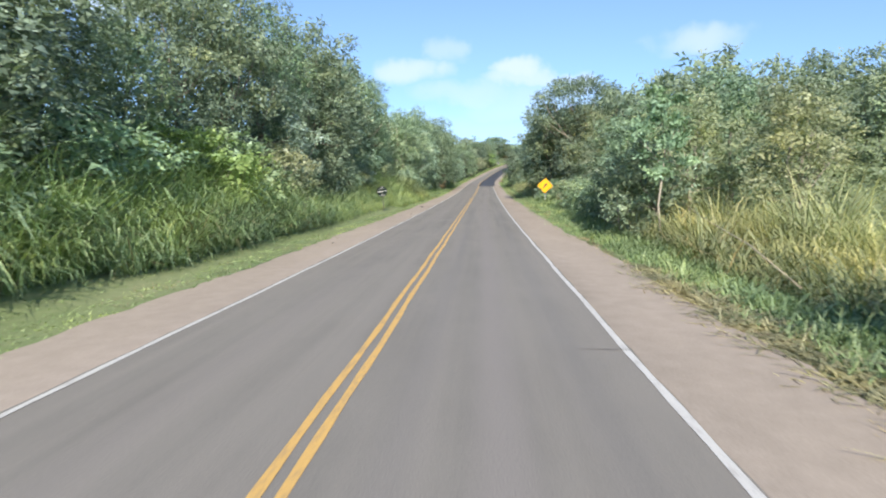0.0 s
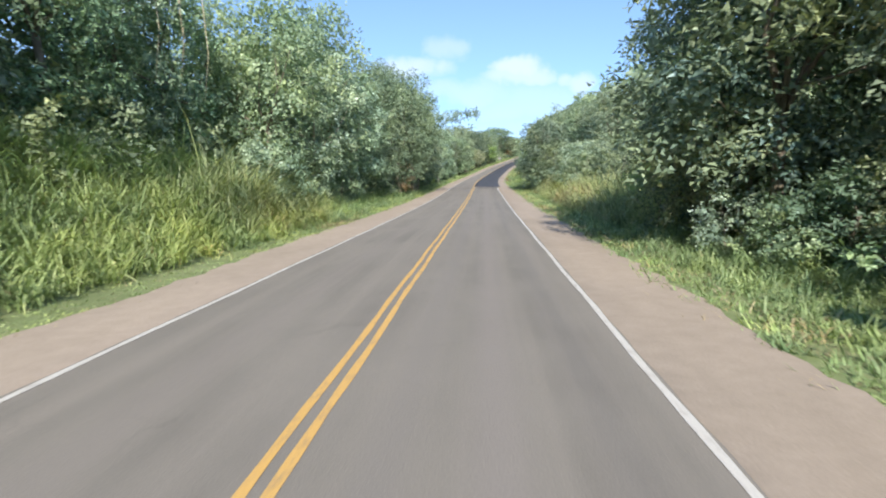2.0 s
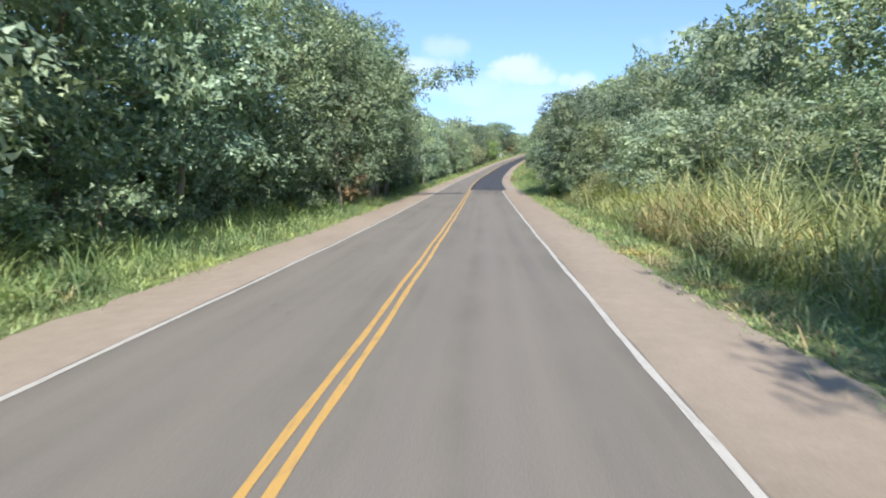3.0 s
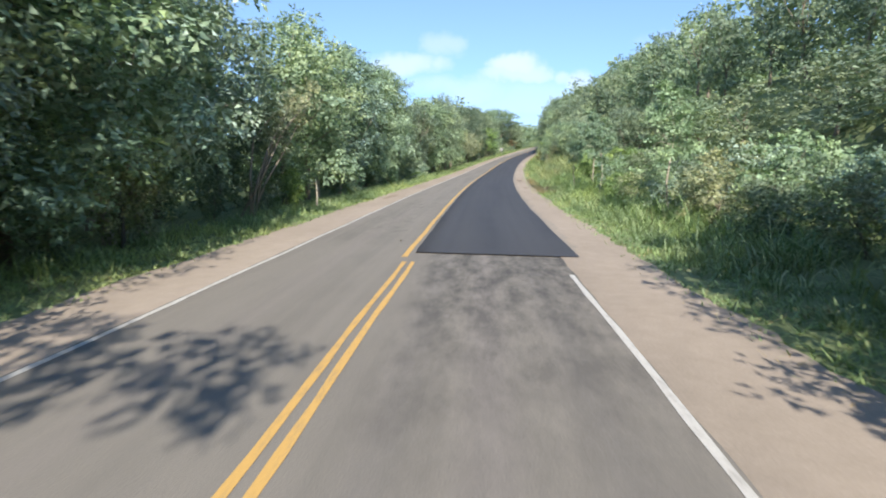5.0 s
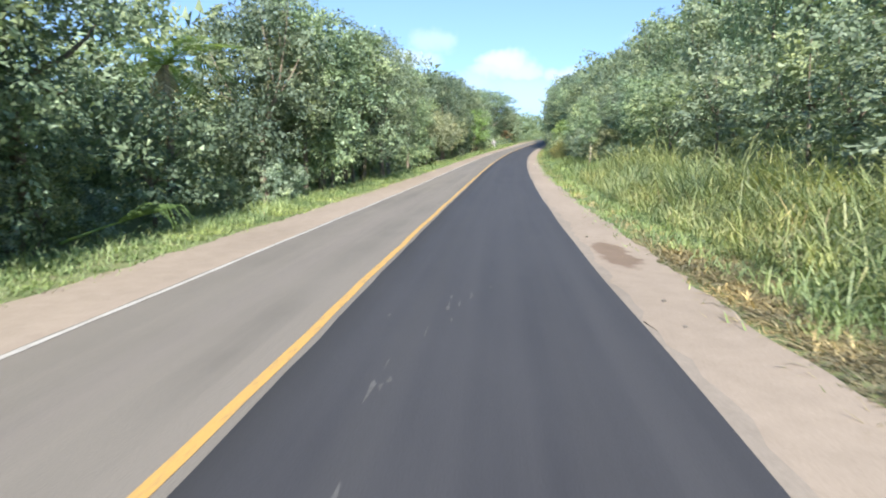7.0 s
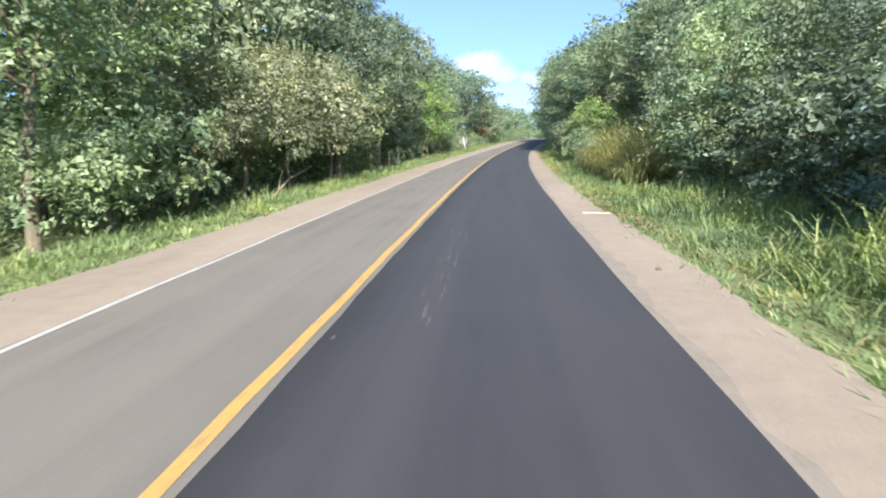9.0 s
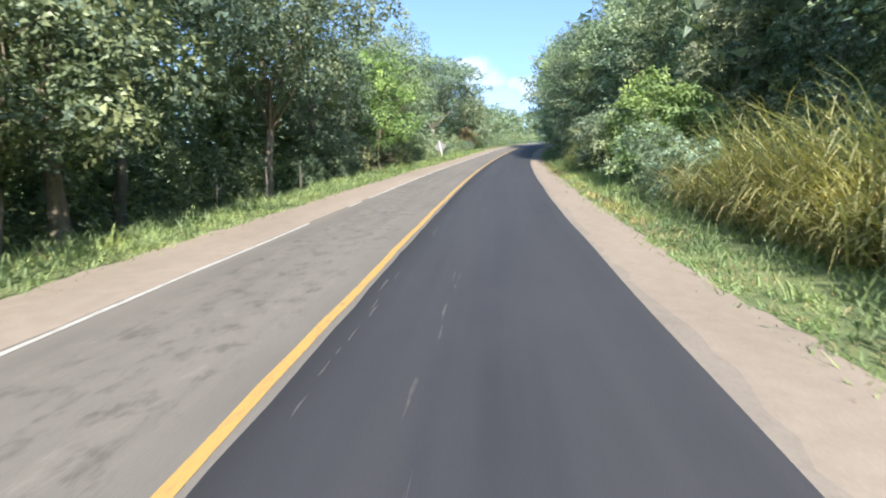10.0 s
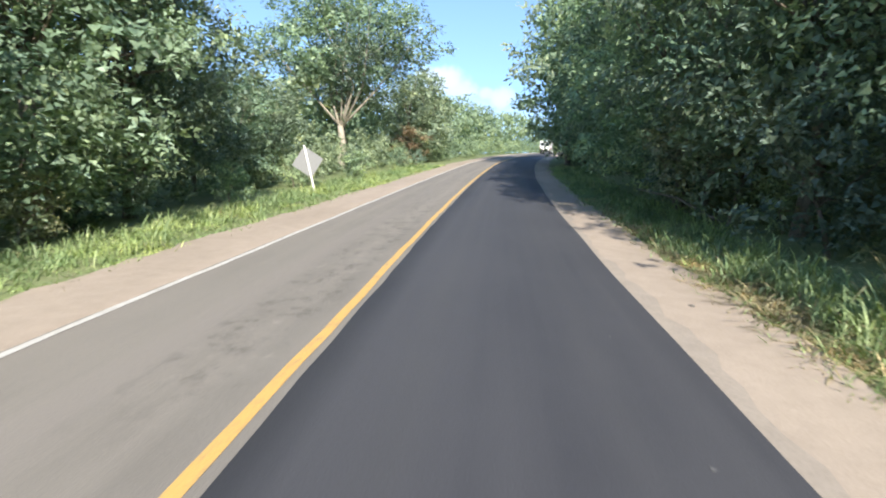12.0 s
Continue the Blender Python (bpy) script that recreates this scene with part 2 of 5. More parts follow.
    for s0, s1, o0, o1 in broken:
        # crumbled surface between two places of one lane
        mask = None
        for axis, a0, a1, soft in ((1, s0, s1, 3.0), (0, o0, o1, 0.35)):
            for lo, hi in ((a0, a0 + soft), (a1, a1 - soft)):
                r = nt.nodes.new("ShaderNodeMapRange")
                r.interpolation_type = "SMOOTHSTEP"
                for i, v in enumerate((lo, hi, 0.0, 1.0) if lo < hi else (hi, lo, 1.0, 0.0)):
                    r.inputs[i + 1].default_value = v
                nt.links.new(sep.outputs[axis], r.inputs[0])
                mask = r.outputs[0] if mask is None else mixed(nt, 1.0, mask, r.outputs[0], "MULTIPLY")
        chips = tex_noise(nt, 2.8, uv, 7, 0.75, (1.0, 0.55, 1))
        pits = ramp(nt, chips, [(0.52, (0.0,) * 3), (0.62, (0.6,) * 3)]).outputs[0]
        pale = ramp(nt, chips, [(0.3, (0.7,) * 3), (0.43, (0.0,) * 3)]).outputs[0]
        col = mixed(nt, mixed(nt, 1.0, mask, pits, "MULTIPLY"), col, tuple(c * 0.62 for c in dark))
        col = mixed(nt, mixed(nt, 1.0, mask, pale, "MULTIPLY"), col, tuple(c * 1.25 for c in light))
    g = ramp(nt, grain, [(0.3, (0.72,) * 3), (0.7, (1.2,) * 3)]).outputs[0]
    col = mixed(nt, 1.0, col, g, "MULTIPLY")
    nt.links.new(col, b.inputs["Base Color"])
    bump(nt, b, grain, 0.25, 0.004)
    return m


def paint_material(name, colour, under):
    """Worn road paint, thin enough in places for the asphalt to show."""
    m, nt, b = material(name, 0.7, spec=0.35)
    uv = nt.nodes.new("ShaderNodeUVMap").outputs[0]
    wear = tex_noise(nt, 5.0, uv, 7, 0.7, (2.0, 0.5, 1))
    fine = tex_noise(nt, 40.0, uv, 3, 0.7)
    f = ramp(nt, wear, [(0.33, (0.55,) * 3), (0.5, (0.06,) * 3), (0.7, (0.0,) * 3)]).outputs[0]
    col = mixed(nt, f, colour, under)
    col = mixed(nt, 1.0, col, ramp(nt, fine, [(0.3, (0.85,) * 3), (0.7, (1.08,) * 3)]).outputs[0], "MULTIPLY")
    nt.links.new(col, b.inputs["Base Color"])
    return m


def earth_material(name, a, b_, c, grain_scale=30.0, damp=()):
    m, nt, b = material(name, 0.95, spec=0.15)
    uv = nt.nodes.new("ShaderNodeUVMap").outputs[0]
    big = tex_noise(nt, 0.35, uv, 6, 0.62, (1.0, 0.35, 1))
    mid = tex_noise(nt, 2.6, uv, 5, 0.65)
    fine = tex_noise(nt, grain_scale, uv, 3, 0.7)
    col = ramp(nt, big, [(0.32, a), (0.5, b_), (0.7, c)]).outputs[0]
    col = mixed(nt, 0.38, col, ramp(nt, mid, [(0.35, a), (0.65, c)]).outputs[0])
    col = mixed(nt, 1.0, col, ramp(nt, fine, [(0.3, (0.86,) * 3), (0.7, (1.1,) * 3)]).outputs[0], "MULTIPLY")
    for s, o, length, width, tone in damp:
        # a damp stain with an uneven rim
        wob = node(nt, "ShaderNodeTexNoise", Scale=1.3, Detail=5.0, Roughness=0.6)
        nt.links.new(uv, wob.inputs["Vector"])
        warp = nt.nodes.new("ShaderNodeVectorMath")
        warp.operation = "MULTIPLY_ADD"
        warp.inputs[1].default_value = (width * 0.9, length * 0.7, 0)
        nt.links.new(wob.outputs["Color"], warp.inputs[0])
        nt.links.new(uv, warp.inputs[2])
        mp = nt.nodes.new("ShaderNodeMapping")
        mp.vector_type = "TEXTURE"
        mp.inputs["Location"].default_value = (o + width * 0.45, s + length * 0.35, 0)
        mp.inputs["Scale"].default_value = (width / 2, length / 2, 1)
        nt.links.new(warp.outputs[0], mp.inputs["Vector"])
        far = nt.nodes.new("ShaderNodeVectorMath")
        far.operation = "LENGTH"
        nt.links.new(mp.outputs[0], far.inputs[0])
        edge = ramp(nt, far.outputs["Value"], [(0.75, (1.0,) * 3), (1.0, (0.0,) * 3)]).outputs[0]
        col = mixed(nt, edge, col, mixed(nt, 1.0, col, tone, "MULTIPLY"))
    nt.links.new(col, b.inputs["Base Color"])
    bump(nt, b, fine, 0.3, 0.012)
    return m


def between(a, b, f):
    return tuple(p + (q - p) * f for p, q in zip(a, b))


def leaf_material(name, dark, mid, light, through=0.3, rough=0.6):
    """Leaves: each leaf, each bough and each plant has its own tint; some light passes through."""
    m, nt, b = material(name, rough, spec=0.16)
    geo = nt.nodes.new("ShaderNodeNewGeometry")
    info = nt.nodes.new("ShaderNodeObjectInfo")
    here = nt.nodes.new("ShaderNodeTexCoord").outputs["Object"]
    col = ramp(nt, geo.outputs["Random Per Island"], [(0.0, between(dark, mid, 0.3)), (0.6, mid), (0.93, between(mid, light, 0.5)), (1.0, light)]).outputs[0]
    tint = ramp(nt, info.outputs["Random"], [(0.0, (0.8, 0.86, 0.88)), (0.35, (1.09, 1.08, 1.1)), (0.7, (1.3, 1.25, 1.12)), (1.0, (1.02, 1.12, 1.06))]).outputs[0]
    col = mixed(nt, 1.0, col, tint, "MULTIPLY")
    bough = tex_noise(nt, 0.8, here, 3, 0.6)
    col = mixed(nt, 1.0, col, ramp(nt, bough, [(0.32, (0.64, 0.69, 0.7)), (0.5, (1.0, 1.0, 1.0)), (0.68, (1.38, 1.3, 1.14))]).outputs[0], "MULTIPLY")
    mass = tex_noise(nt, 0.33, here, 2, 0.5)
    col = mixed(nt, 1.0, col, ramp(nt, mass, [(0.32, (0.74, 0.8, 0.82)), (0.5, (1.0, 1.0, 1.0)), (0.68, (1.22, 1.14, 0.96))]).outputs[0], "MULTIPLY")
    grain = tex_noise(nt, 7.0, here, 3, 0.7)
    col = mixed(nt, 1.0, col, ramp(nt, grain, [(0.34, (0.8, 0.82, 0.83)), (0.5, (1.0, 1.0, 1.0)), (0.68, (1.15, 1.14, 1.1))]).outputs[0], "MULTIPLY")
    nt.links.new(col, b.inputs["Base Color"])
    tr = nt.nodes.new("ShaderNodeBsdfTranslucent")
    warm = mixed(nt, 1.0, col, (1.15, 1.2, 0.65), "MULTIPLY")
    nt.links.new(warm, tr.inputs[0])
    mix = nt.nodes.new("ShaderNodeMixShader")
    mix.inputs[0].default_value = through * 0.72
    out = nt.nodes["Material Output"]
    nt.links.new(b.outputs[0], mix.inputs[1])
    nt.links.new(tr.outputs[0], mix.inputs[2])
    nt.links.new(mix.outputs[0], out.inputs[0])
    return m


def bark_material(name, a, c):
    m, nt, b = material(name, 0.9, spec=0.2)
    co = nt.nodes.new("ShaderNodeTexCoord").outputs["Object"]
    n1 = tex_noise(nt, 3.0, co, 6, 0.7, (3, 3, 0.6))
    n2 = tex_noise(nt, 22.0, co, 4, 0.7, (2, 2, 0.5))
    col = mixed(nt, 0.4, ramp(nt, n1, [(0.3, a), (0.7, c)]).outputs[0], ramp(nt, n2, [(0.3, a), (0.7, c)]).outputs[0])
    nt.links.new(col, b.inputs["Base Color"])
    bump(nt, b, n2, 0.6, 0.02)
    return m


def plain_material(name, colour, rough=0.5, metal=0.0, scale=12.0, spread=0.12, spec=0.5):
    m, nt, b = material(name, rough, metal, spec)
    co = nt.nodes.new("ShaderNodeTexCoord").outputs["Object"]
    n = tex_noise(nt, scale, co, 6, 0.65)
    lo, hi = tuple(c * (1 - spread) for c in colour), tuple(min(1, c * (1 + spread)) for c in colour)
    nt.links.new(ramp(nt, n, [(0.3, lo), (0.7, hi)]).outputs[0], b.inputs["Base Color"])
    return m


ASPHALT = road_material("asphalt_old", (0.165, 0.149, 0.128), (0.2, 0.181, 0.155), (0.235, 0.21, 0.179),
                        [(1.75, 0.45, 0.75, (0.236, 0.209, 0.186)), (2.75, 0.4, 0.25, (0.182, 0.167, 0.156)), (0.85, 0.35, 0.25, (0.175, 0.160, 0.152)), (-1.7, 0.5, 0.35, (0.228, 0.201, 0.179))], smear=(136.0, 150.0, (0.076, 0.070, 0.065)),
                        broken=((270.0, 303.0, -2.9, -0.4), (303.0, 322.0, -3.0, -0.5), (325.0, 350.0, -1.7, -0.25), (154.0, 172.0, -2.4, -0.5)))
NEW_ASPHALT = road_material("asphalt_new", (0.045, 0.045, 0.051), (0.054, 0.054, 0.06), (0.068, 0.067, 0.072),
                            [(1.1, 0.35, 0.35, (0.080, 0.078, 0.079)), (2.9, 0.35, 0.25, (0.076, 0.074, 0.076))], 0.75)
SHOULDER = earth_material("shoulder_dirt", (0.3, 0.246, 0.194), (0.356, 0.291, 0.232), (0.41, 0.335, 0.266),
                          damp=((204.4, 4.75, 4.6, 0.9, (0.62, 0.56, 0.52)), (189.0, 4.95, 2.4, 0.5, (0.72, 0.67, 0.64)), (176.0, -4.5, 6.0, 0.6, (0.78, 0.74, 0.7))))
GRIT = earth_material("grey_grit", (0.25, 0.213, 0.176), (0.305, 0.26, 0.215), (0.36, 0.305, 0.25), 22.0)
TURF = earth_material("turf_soil", (0.135, 0.17, 0.072), (0.19, 0.235, 0.1), (0.26, 0.275, 0.145), 14.0)
YELLOW = paint_material("yellow_paint", (0.61, 0.368, 0.11), (0.272, 0.208, 0.136))
WHITE = paint_material("white_paint", (0.56, 0.535, 0.49), (0.272, 0.240, 0.208))
BARK = bark_material("bark_grey", (0.1, 0.08, 0.06), (0.3, 0.26, 0.2))
BARK_STEM = bark_material("bark_tan", (0.13, 0.108, 0.08), (0.36, 0.3, 0.22))
BARK_PALE = bark_material("bark_pale", (0.2, 0.17, 0.13), (0.5, 0.44, 0.35))
LEAF = {
    "dark": leaf_material("leaves_dark", (0.092, 0.124, 0.09), (0.177, 0.23, 0.163), (0.354, 0.43, 0.351), 0.4),
    "mid": leaf_material("leaves_mid", (0.134, 0.195, 0.124), (0.262, 0.348, 0.227), (0.452, 0.556, 0.425), 0.42),
    "olive": leaf_material("leaves_olive", (0.143, 0.163, 0.097), (0.288, 0.313, 0.195), (0.492, 0.509, 0.39), 0.42),
    "silver": leaf_material("leaves_silver", (0.134, 0.187, 0.139), (0.275, 0.36, 0.278), (0.537, 0.645, 0.615), 0.38),
    "rust": leaf_material("leaves_rust", (0.184, 0.127, 0.082), (0.294, 0.211, 0.155), (0.434, 0.354, 0.274), 0.38),
    "bright": leaf_material("leaves_bright", (0.14, 0.205, 0.07), (0.26, 0.355, 0.14), (0.41, 0.52, 0.27), 0.45),
    # paler and greyer than the dark leaves: distance haze put into the colour
    "far": leaf_material("leaves_far_hazed", (0.14, 0.185, 0.135), (0.242, 0.3, 0.205), (0.36, 0.415, 0.315), 0.38),
}
GRASS = leaf_material("grass_blades", (0.162, 0.22, 0.096), (0.272, 0.352, 0.172), (0.45, 0.522, 0.31), 0.42, 0.5)
CANE = leaf_material("cane_grass", (0.185, 0.242, 0.109), (0.334, 0.382, 0.198), (0.59, 0.587, 0.377), 0.42, 0.5)
CANE_GREEN = leaf_material("green_cane_grass", (0.165, 0.235, 0.11), (0.28, 0.372, 0.198), (0.5, 0.59, 0.39), 0.42, 0.5)
STRAW = leaf_material("dry_grass", (0.21, 0.168, 0.095), (0.365, 0.305, 0.185), (0.6, 0.515, 0.34), 0.3, 0.7)
DRY_CANE = leaf_material("half_dry_cane", (0.2, 0.215, 0.105), (0.36, 0.365, 0.2), (0.56, 0.545, 0.355), 0.42, 0.6)
DEAD = leaf_material("brown_litter", (0.17, 0.13, 0.09), (0.3, 0.235, 0.165), (0.5, 0.41, 0.29), 0.25, 0.8)
STEM = bark_material("dry_stems", (0.25, 0.2, 0.13), (0.52, 0.45, 0.33))

# ---- ground, road, shoulders and lines ----
def strip(name, offsets, s0, s1, step, mat, h, label, category, wobble=None):
    """A sheet along the road between offsets; UV is (o, s)."""
    ss = np.arange(s0, s1 + 1e-6, step)
    oo = np.array(offsets, float)
    S, O = np.meshgrid(ss, oo, indexing="ij")
    if wobble is not None:
        O = O + wobble(S, O)
    Hh = h(S, O) if callable(h) else np.full_like(S, h)
    v = lay(S, O, Hh).reshape(-1, 3)
    n, k = len(ss), len(oo)
    i = (np.arange(n - 1)[:, None] * k + np.arange(k - 1)[None]).ravel()
    f = np.stack([i, i + 1, i + k + 1, i + k], 1)
    ob = new(name, mesh_of(name, v, f, [mat], np.stack([O, S], -1).reshape(-1, 2), True))
    return tagged(ob, label, category, "", "structure")


def camber(S, O):
    return -0.02 * np.abs(O)


LAY_START = 151.3   # where the new layer of asphalt begins


def build_ground():
    rows = np.unique(np.r_[np.arange(-1600, -60, 140.0), np.arange(-60, 520, 2.0), np.arange(520, 3200, 120.0)])
    cols = np.array([-3500, -1600, -800, -450, -250, -140, -80, -50, -34, -25, -19, -15, -12, -10, -8.6, -7.4, -6.6, -6, -5.5, -5.1, -4.7, -3.2, 0, 3.4, 5.1, 5.5, 5.9, 6.4, 7, 8, 9.2, 10.5, 12, 14, 17, 21, 26, 33, 44, 60, 90, 150, 240, 500, 1000, 1800, 3500.0])
    S, O = np.meshgrid(rows, cols, indexing="ij")
    H = land(S, O) - np.where(np.abs(O) < 4.6, 0.12, 0.02)
    # beyond the wood the sheet runs straight out to the sides
    near = np.clip(O, -240, 240)
    v = lay(S, near, H)
    v[..., 0] += (O - near) * math.cos(0.3)
    v[..., 1] -= (O - near) * math.sin(0.3)
    v = v.reshape(-1, 3)
    n, k = len(rows), len(cols)
    i = (np.arange(n - 1)[:, None] * k + np.arange(k - 1)[None]).ravel()
    f = np.stack([i, i + 1, i + k + 1, i + k], 1)
    tagged(new("ground", mesh_of("ground", v, f, [TURF], np.stack([O, S], -1).reshape(-1, 2), True)),
           "grassy verge soil running into woodland floor", "ground", "", "structure")


build_ground()
strip("road", [-3.75, -3.3, -2.6, -1.7, -0.8, 0, 0.8, 1.7, 2.6, 3.6, 3.85], -60, 900, 2.0, ASPHALT, lambda s, o: camber(s, o), "old grey two-lane asphalt road with worn wheel tracks", "road")


def ragged(amount, side):
    def f(S, O):
        w = np.zeros_like(O)
        col = -1 if side > 0 else 0
        e = S[:, col]
        w[:, col] = amount * (0.5 * np.sin(e * 0.37 + np.sin(e * 0.11)) + 0.5 * np.sin(e * 1.9 + 2 * np.sin(e * 0.53)) + 0.4 * np.sin(e * 5.3 + np.sin(e * 1.3)))
        inner = slice(0, 2) if side > 0 else slice(-2, None)
        w[:, inner] = 0.03 * swell(S[:, inner] * 2.1, O[:, inner]) + 0.015 * np.sin(S[:, inner] * 3.3)
        return w
    return f


def shoulder_height(s, o):
    """A little over the road, its inner edge brought down to it."""
    h = -0.02 * np.abs(o) + 0.013 + 0.01 * swell(s * 4, o * 3)
    inner = 0 if o.mean() > 0 else -1
    h[:, inner] = -0.02 * np.abs(o[:, inner]) - 0.004
    return h


strip("shoulder", [-5.25, -4.7, -4.1, -3.42, -3.4], -60, 520, 0.5, SHOULDER, shoulder_height, "dusty beige dirt shoulder beside the lane", "shoulder", ragged(0.14, -1))
strip("shoulder", [3.605, 3.625, 4.3, 4.9, 5.6], -60, 520, 0.5, SHOULDER, shoulder_height, "dusty beige dirt shoulder beside the lane", "shoulder", ragged(0.14, 1))
strip("gravel_edge", [3.86, 4.1, 4.26], LAY_START + 1, 520, 0.5, GRIT, lambda s, o: -0.02 * np.abs(o) + 0.018 + 0.01 * swell(s * 4, o * 3), "grey grit and broken asphalt along the fresh layer", "shoulder", ragged(0.13, 1))
strip("road_overlay", [0.048, 0.06, 0.6, 1.4, 2.2, 3.0, 3.7, 3.96, 4.05], LAY_START, 900, 1.0, NEW_ASPHALT,
      lambda s, o: camber(s, o) + np.where(np.arange(o.shape[1]) == 0, -0.004, np.where(o > 4.0, 0.027, 0.032)), "fresh dark asphalt overlay on one lane", "road",
      lambda S, O: np.where(O > 3.85, 0.05 * swell(S * 2.3, O), np.where(O < 0.2, 0.02 * swell(S * 3.0, 0.06 + 0 * O) + 0.012 * np.sin(S * 2.3), 0)))


def line(name, o, width, s0, s1, mat, h, label):
    return strip(name, [o - width / 2, o + width / 2], s0, s1, 1.0, mat, lambda s, oo: camber(s, oo) + h, label, "road marking",
                 lambda S, O: 0.012 * np.sin(S * 0.9 + o) * np.ones_like(O) + 0.008 * np.sin(S * 3.7 + O * 40))


line("yellow_line", -0.05, 0.095, -60, LAY_START - 0.4, YELLOW, 0.006, "solid yellow centre line, slightly worn")
line("yellow_line", 0.15, 0.095, -60, LAY_START - 1.2, YELLOW, 0.006, "solid yellow centre line, slightly worn")
line("yellow_line", -0.13, 0.14, LAY_START - 0.6, 700, YELLOW, 0.006, "single yellow line at the edge of the fresh asphalt")
line("white_line", -3.31, 0.1, -60, 288, WHITE, 0.006, "thin white edge line")
line("white_line", -3.31, 0.10, 292.3, 294.3, WHITE, 0.006, "short broken stretch of white edge line")
line("white_line", -3.31, 0.12, 295.6, 700, WHITE, 0.006, "thin white edge line")
line("white_line", 3.53, 0.1, -60, LAY_START - 1.5, WHITE, 0.006, "thin white edge line")

# ---- plants ----
def unit(v):
    return v / (np.linalg.norm(v, axis=-1, keepdims=True) + 1e-9)


def leaf_cards(centre, normal, along, length, width):
    """Pointed leaves, one uneven triangle each, widest beside the middle, lying along a given way."""
    t = unit(along - (along * normal).sum(1, keepdims=True) * normal)
    b = np.cross(normal, t)
    L, W = length[:, None], width[:, None]
    turn = np.where(np.arange(len(centre)) % 2, 1.0, -1.0)[:, None]
    v = np.stack([centre - t * L * 0.55 - b * turn * W * 0.32, centre - t * L * 0.08 + b * turn * W * 0.62, centre + t * L * 0.55 - b * turn * W * 0.1], 1)
    return v.reshape(-1, 3), np.arange(len(centre))[:, None] * 3 + [0, 1, 2]


def crown_mesh(name, seed, lobes, leaves, size, mat, inner=0.3, droop=0.3, twig=7):
    """Twigs of paired leaves over the domed tops of the boughs (x, y, z, rx, ry, rz), with broader leaves in their shade."""
    rng = np.random.default_rng(seed)
    lob = np.array(lobes, float)
    area = lob[:, 3] * lob[:, 4] + lob[:, 4] * lob[:, 5] + lob[:, 3] * lob[:, 5]
    low = lob[:, 2].min() + 0.25 * np.ptp(lob[:, 2])

    def skin(count, lo, hi, lift):
        """Places on the boughs that no other bough swallows, and the way out."""
        pick = rng.choice(len(lob), count * 5, p=area / area.sum())
        d = rng.normal(size=(len(pick), 3))
        d[:, 2] = d[:, 2] * 0.8 + np.where(lob[pick, 2] < low, 0.0, lift)
        d = unit(d)
        r = rng.uniform(lo, hi, len(pick)) * (1 + 0.16 * np.sin(d[:, 0] * 6 + pick) * np.sin(d[:, 1] * 5 + 2 * pick) + 0.1 * np.sin(d[:, 2] * 8 + pick))
        c = lob[pick, :3] + d * r[:, None] * lob[pick, 3:]
        gap = np.linalg.norm((c[:, None] - lob[None, :, :3]) / lob[None, :, 3:], axis=2)
        gap[np.arange(len(pick)), pick] = 9
        ok = np.nonzero(gap.min(1) > 0.8 * lo)[0][:count]
        return c[ok], d[ok]

    c, d = skin(leaves // twig, 0.84, 1.06, 0.42)
    n = len(c)
    out = d + rng.normal(size=(n, 3)) * 0.45
    out[:, 2] -= droop
    out = unit(out)
    nrm = d * 0.55 + np.array([0, 0, 0.55]) + rng.normal(size=(n, 3)) * 0.22
    nrm = unit(nrm - (nrm * out).sum(1, keepdims=True) * out)
    side = np.cross(nrm, out)
    j = np.arange(twig)
    sign = np.where(j % 2, 1.0, -1.0)
    cc = c[:, None] + out[:, None] * ((j - 0.35 * twig) / twig * 2.8 * size)[None, :, None] + side[:, None] * (sign * 0.5 * size)[None, :, None]
    cc = (cc + rng.normal(size=cc.shape) * 0.22 * size).reshape(-1, 3)
    way = (out[:, None] * 0.75 + side[:, None] * (sign * 0.65)[None, :, None] + rng.normal(size=(n, twig, 3)) * 0.2).reshape(-1, 3)
    nn = unit(np.repeat(nrm, twig, 0) + rng.normal(size=cc.shape) * 0.3)
    ll = size * rng.uniform(0.75, 1.3, len(cc))
    v1, f1 = leaf_cards(cc, nn, way, ll, ll * rng.uniform(0.5, 0.72, len(cc)))
    c, d = skin(int(leaves * inner), 0.5, 0.82, 0.1)
    nn = unit(d + rng.normal(size=d.shape) * 0.35)
    ll = size * rng.uniform(1.1, 1.6, len(c))
    v2, f2 = leaf_cards(c, nn, rng.normal(size=d.shape), ll, ll * 0.75)
    v, f = np.concatenate([v1, v2]), np.concatenate([f1, f2 + len(v1)])
    v[:, 2] = np.maximum(v[:, 2], 0.03)
    return mesh_of(name, v, f, [mat])


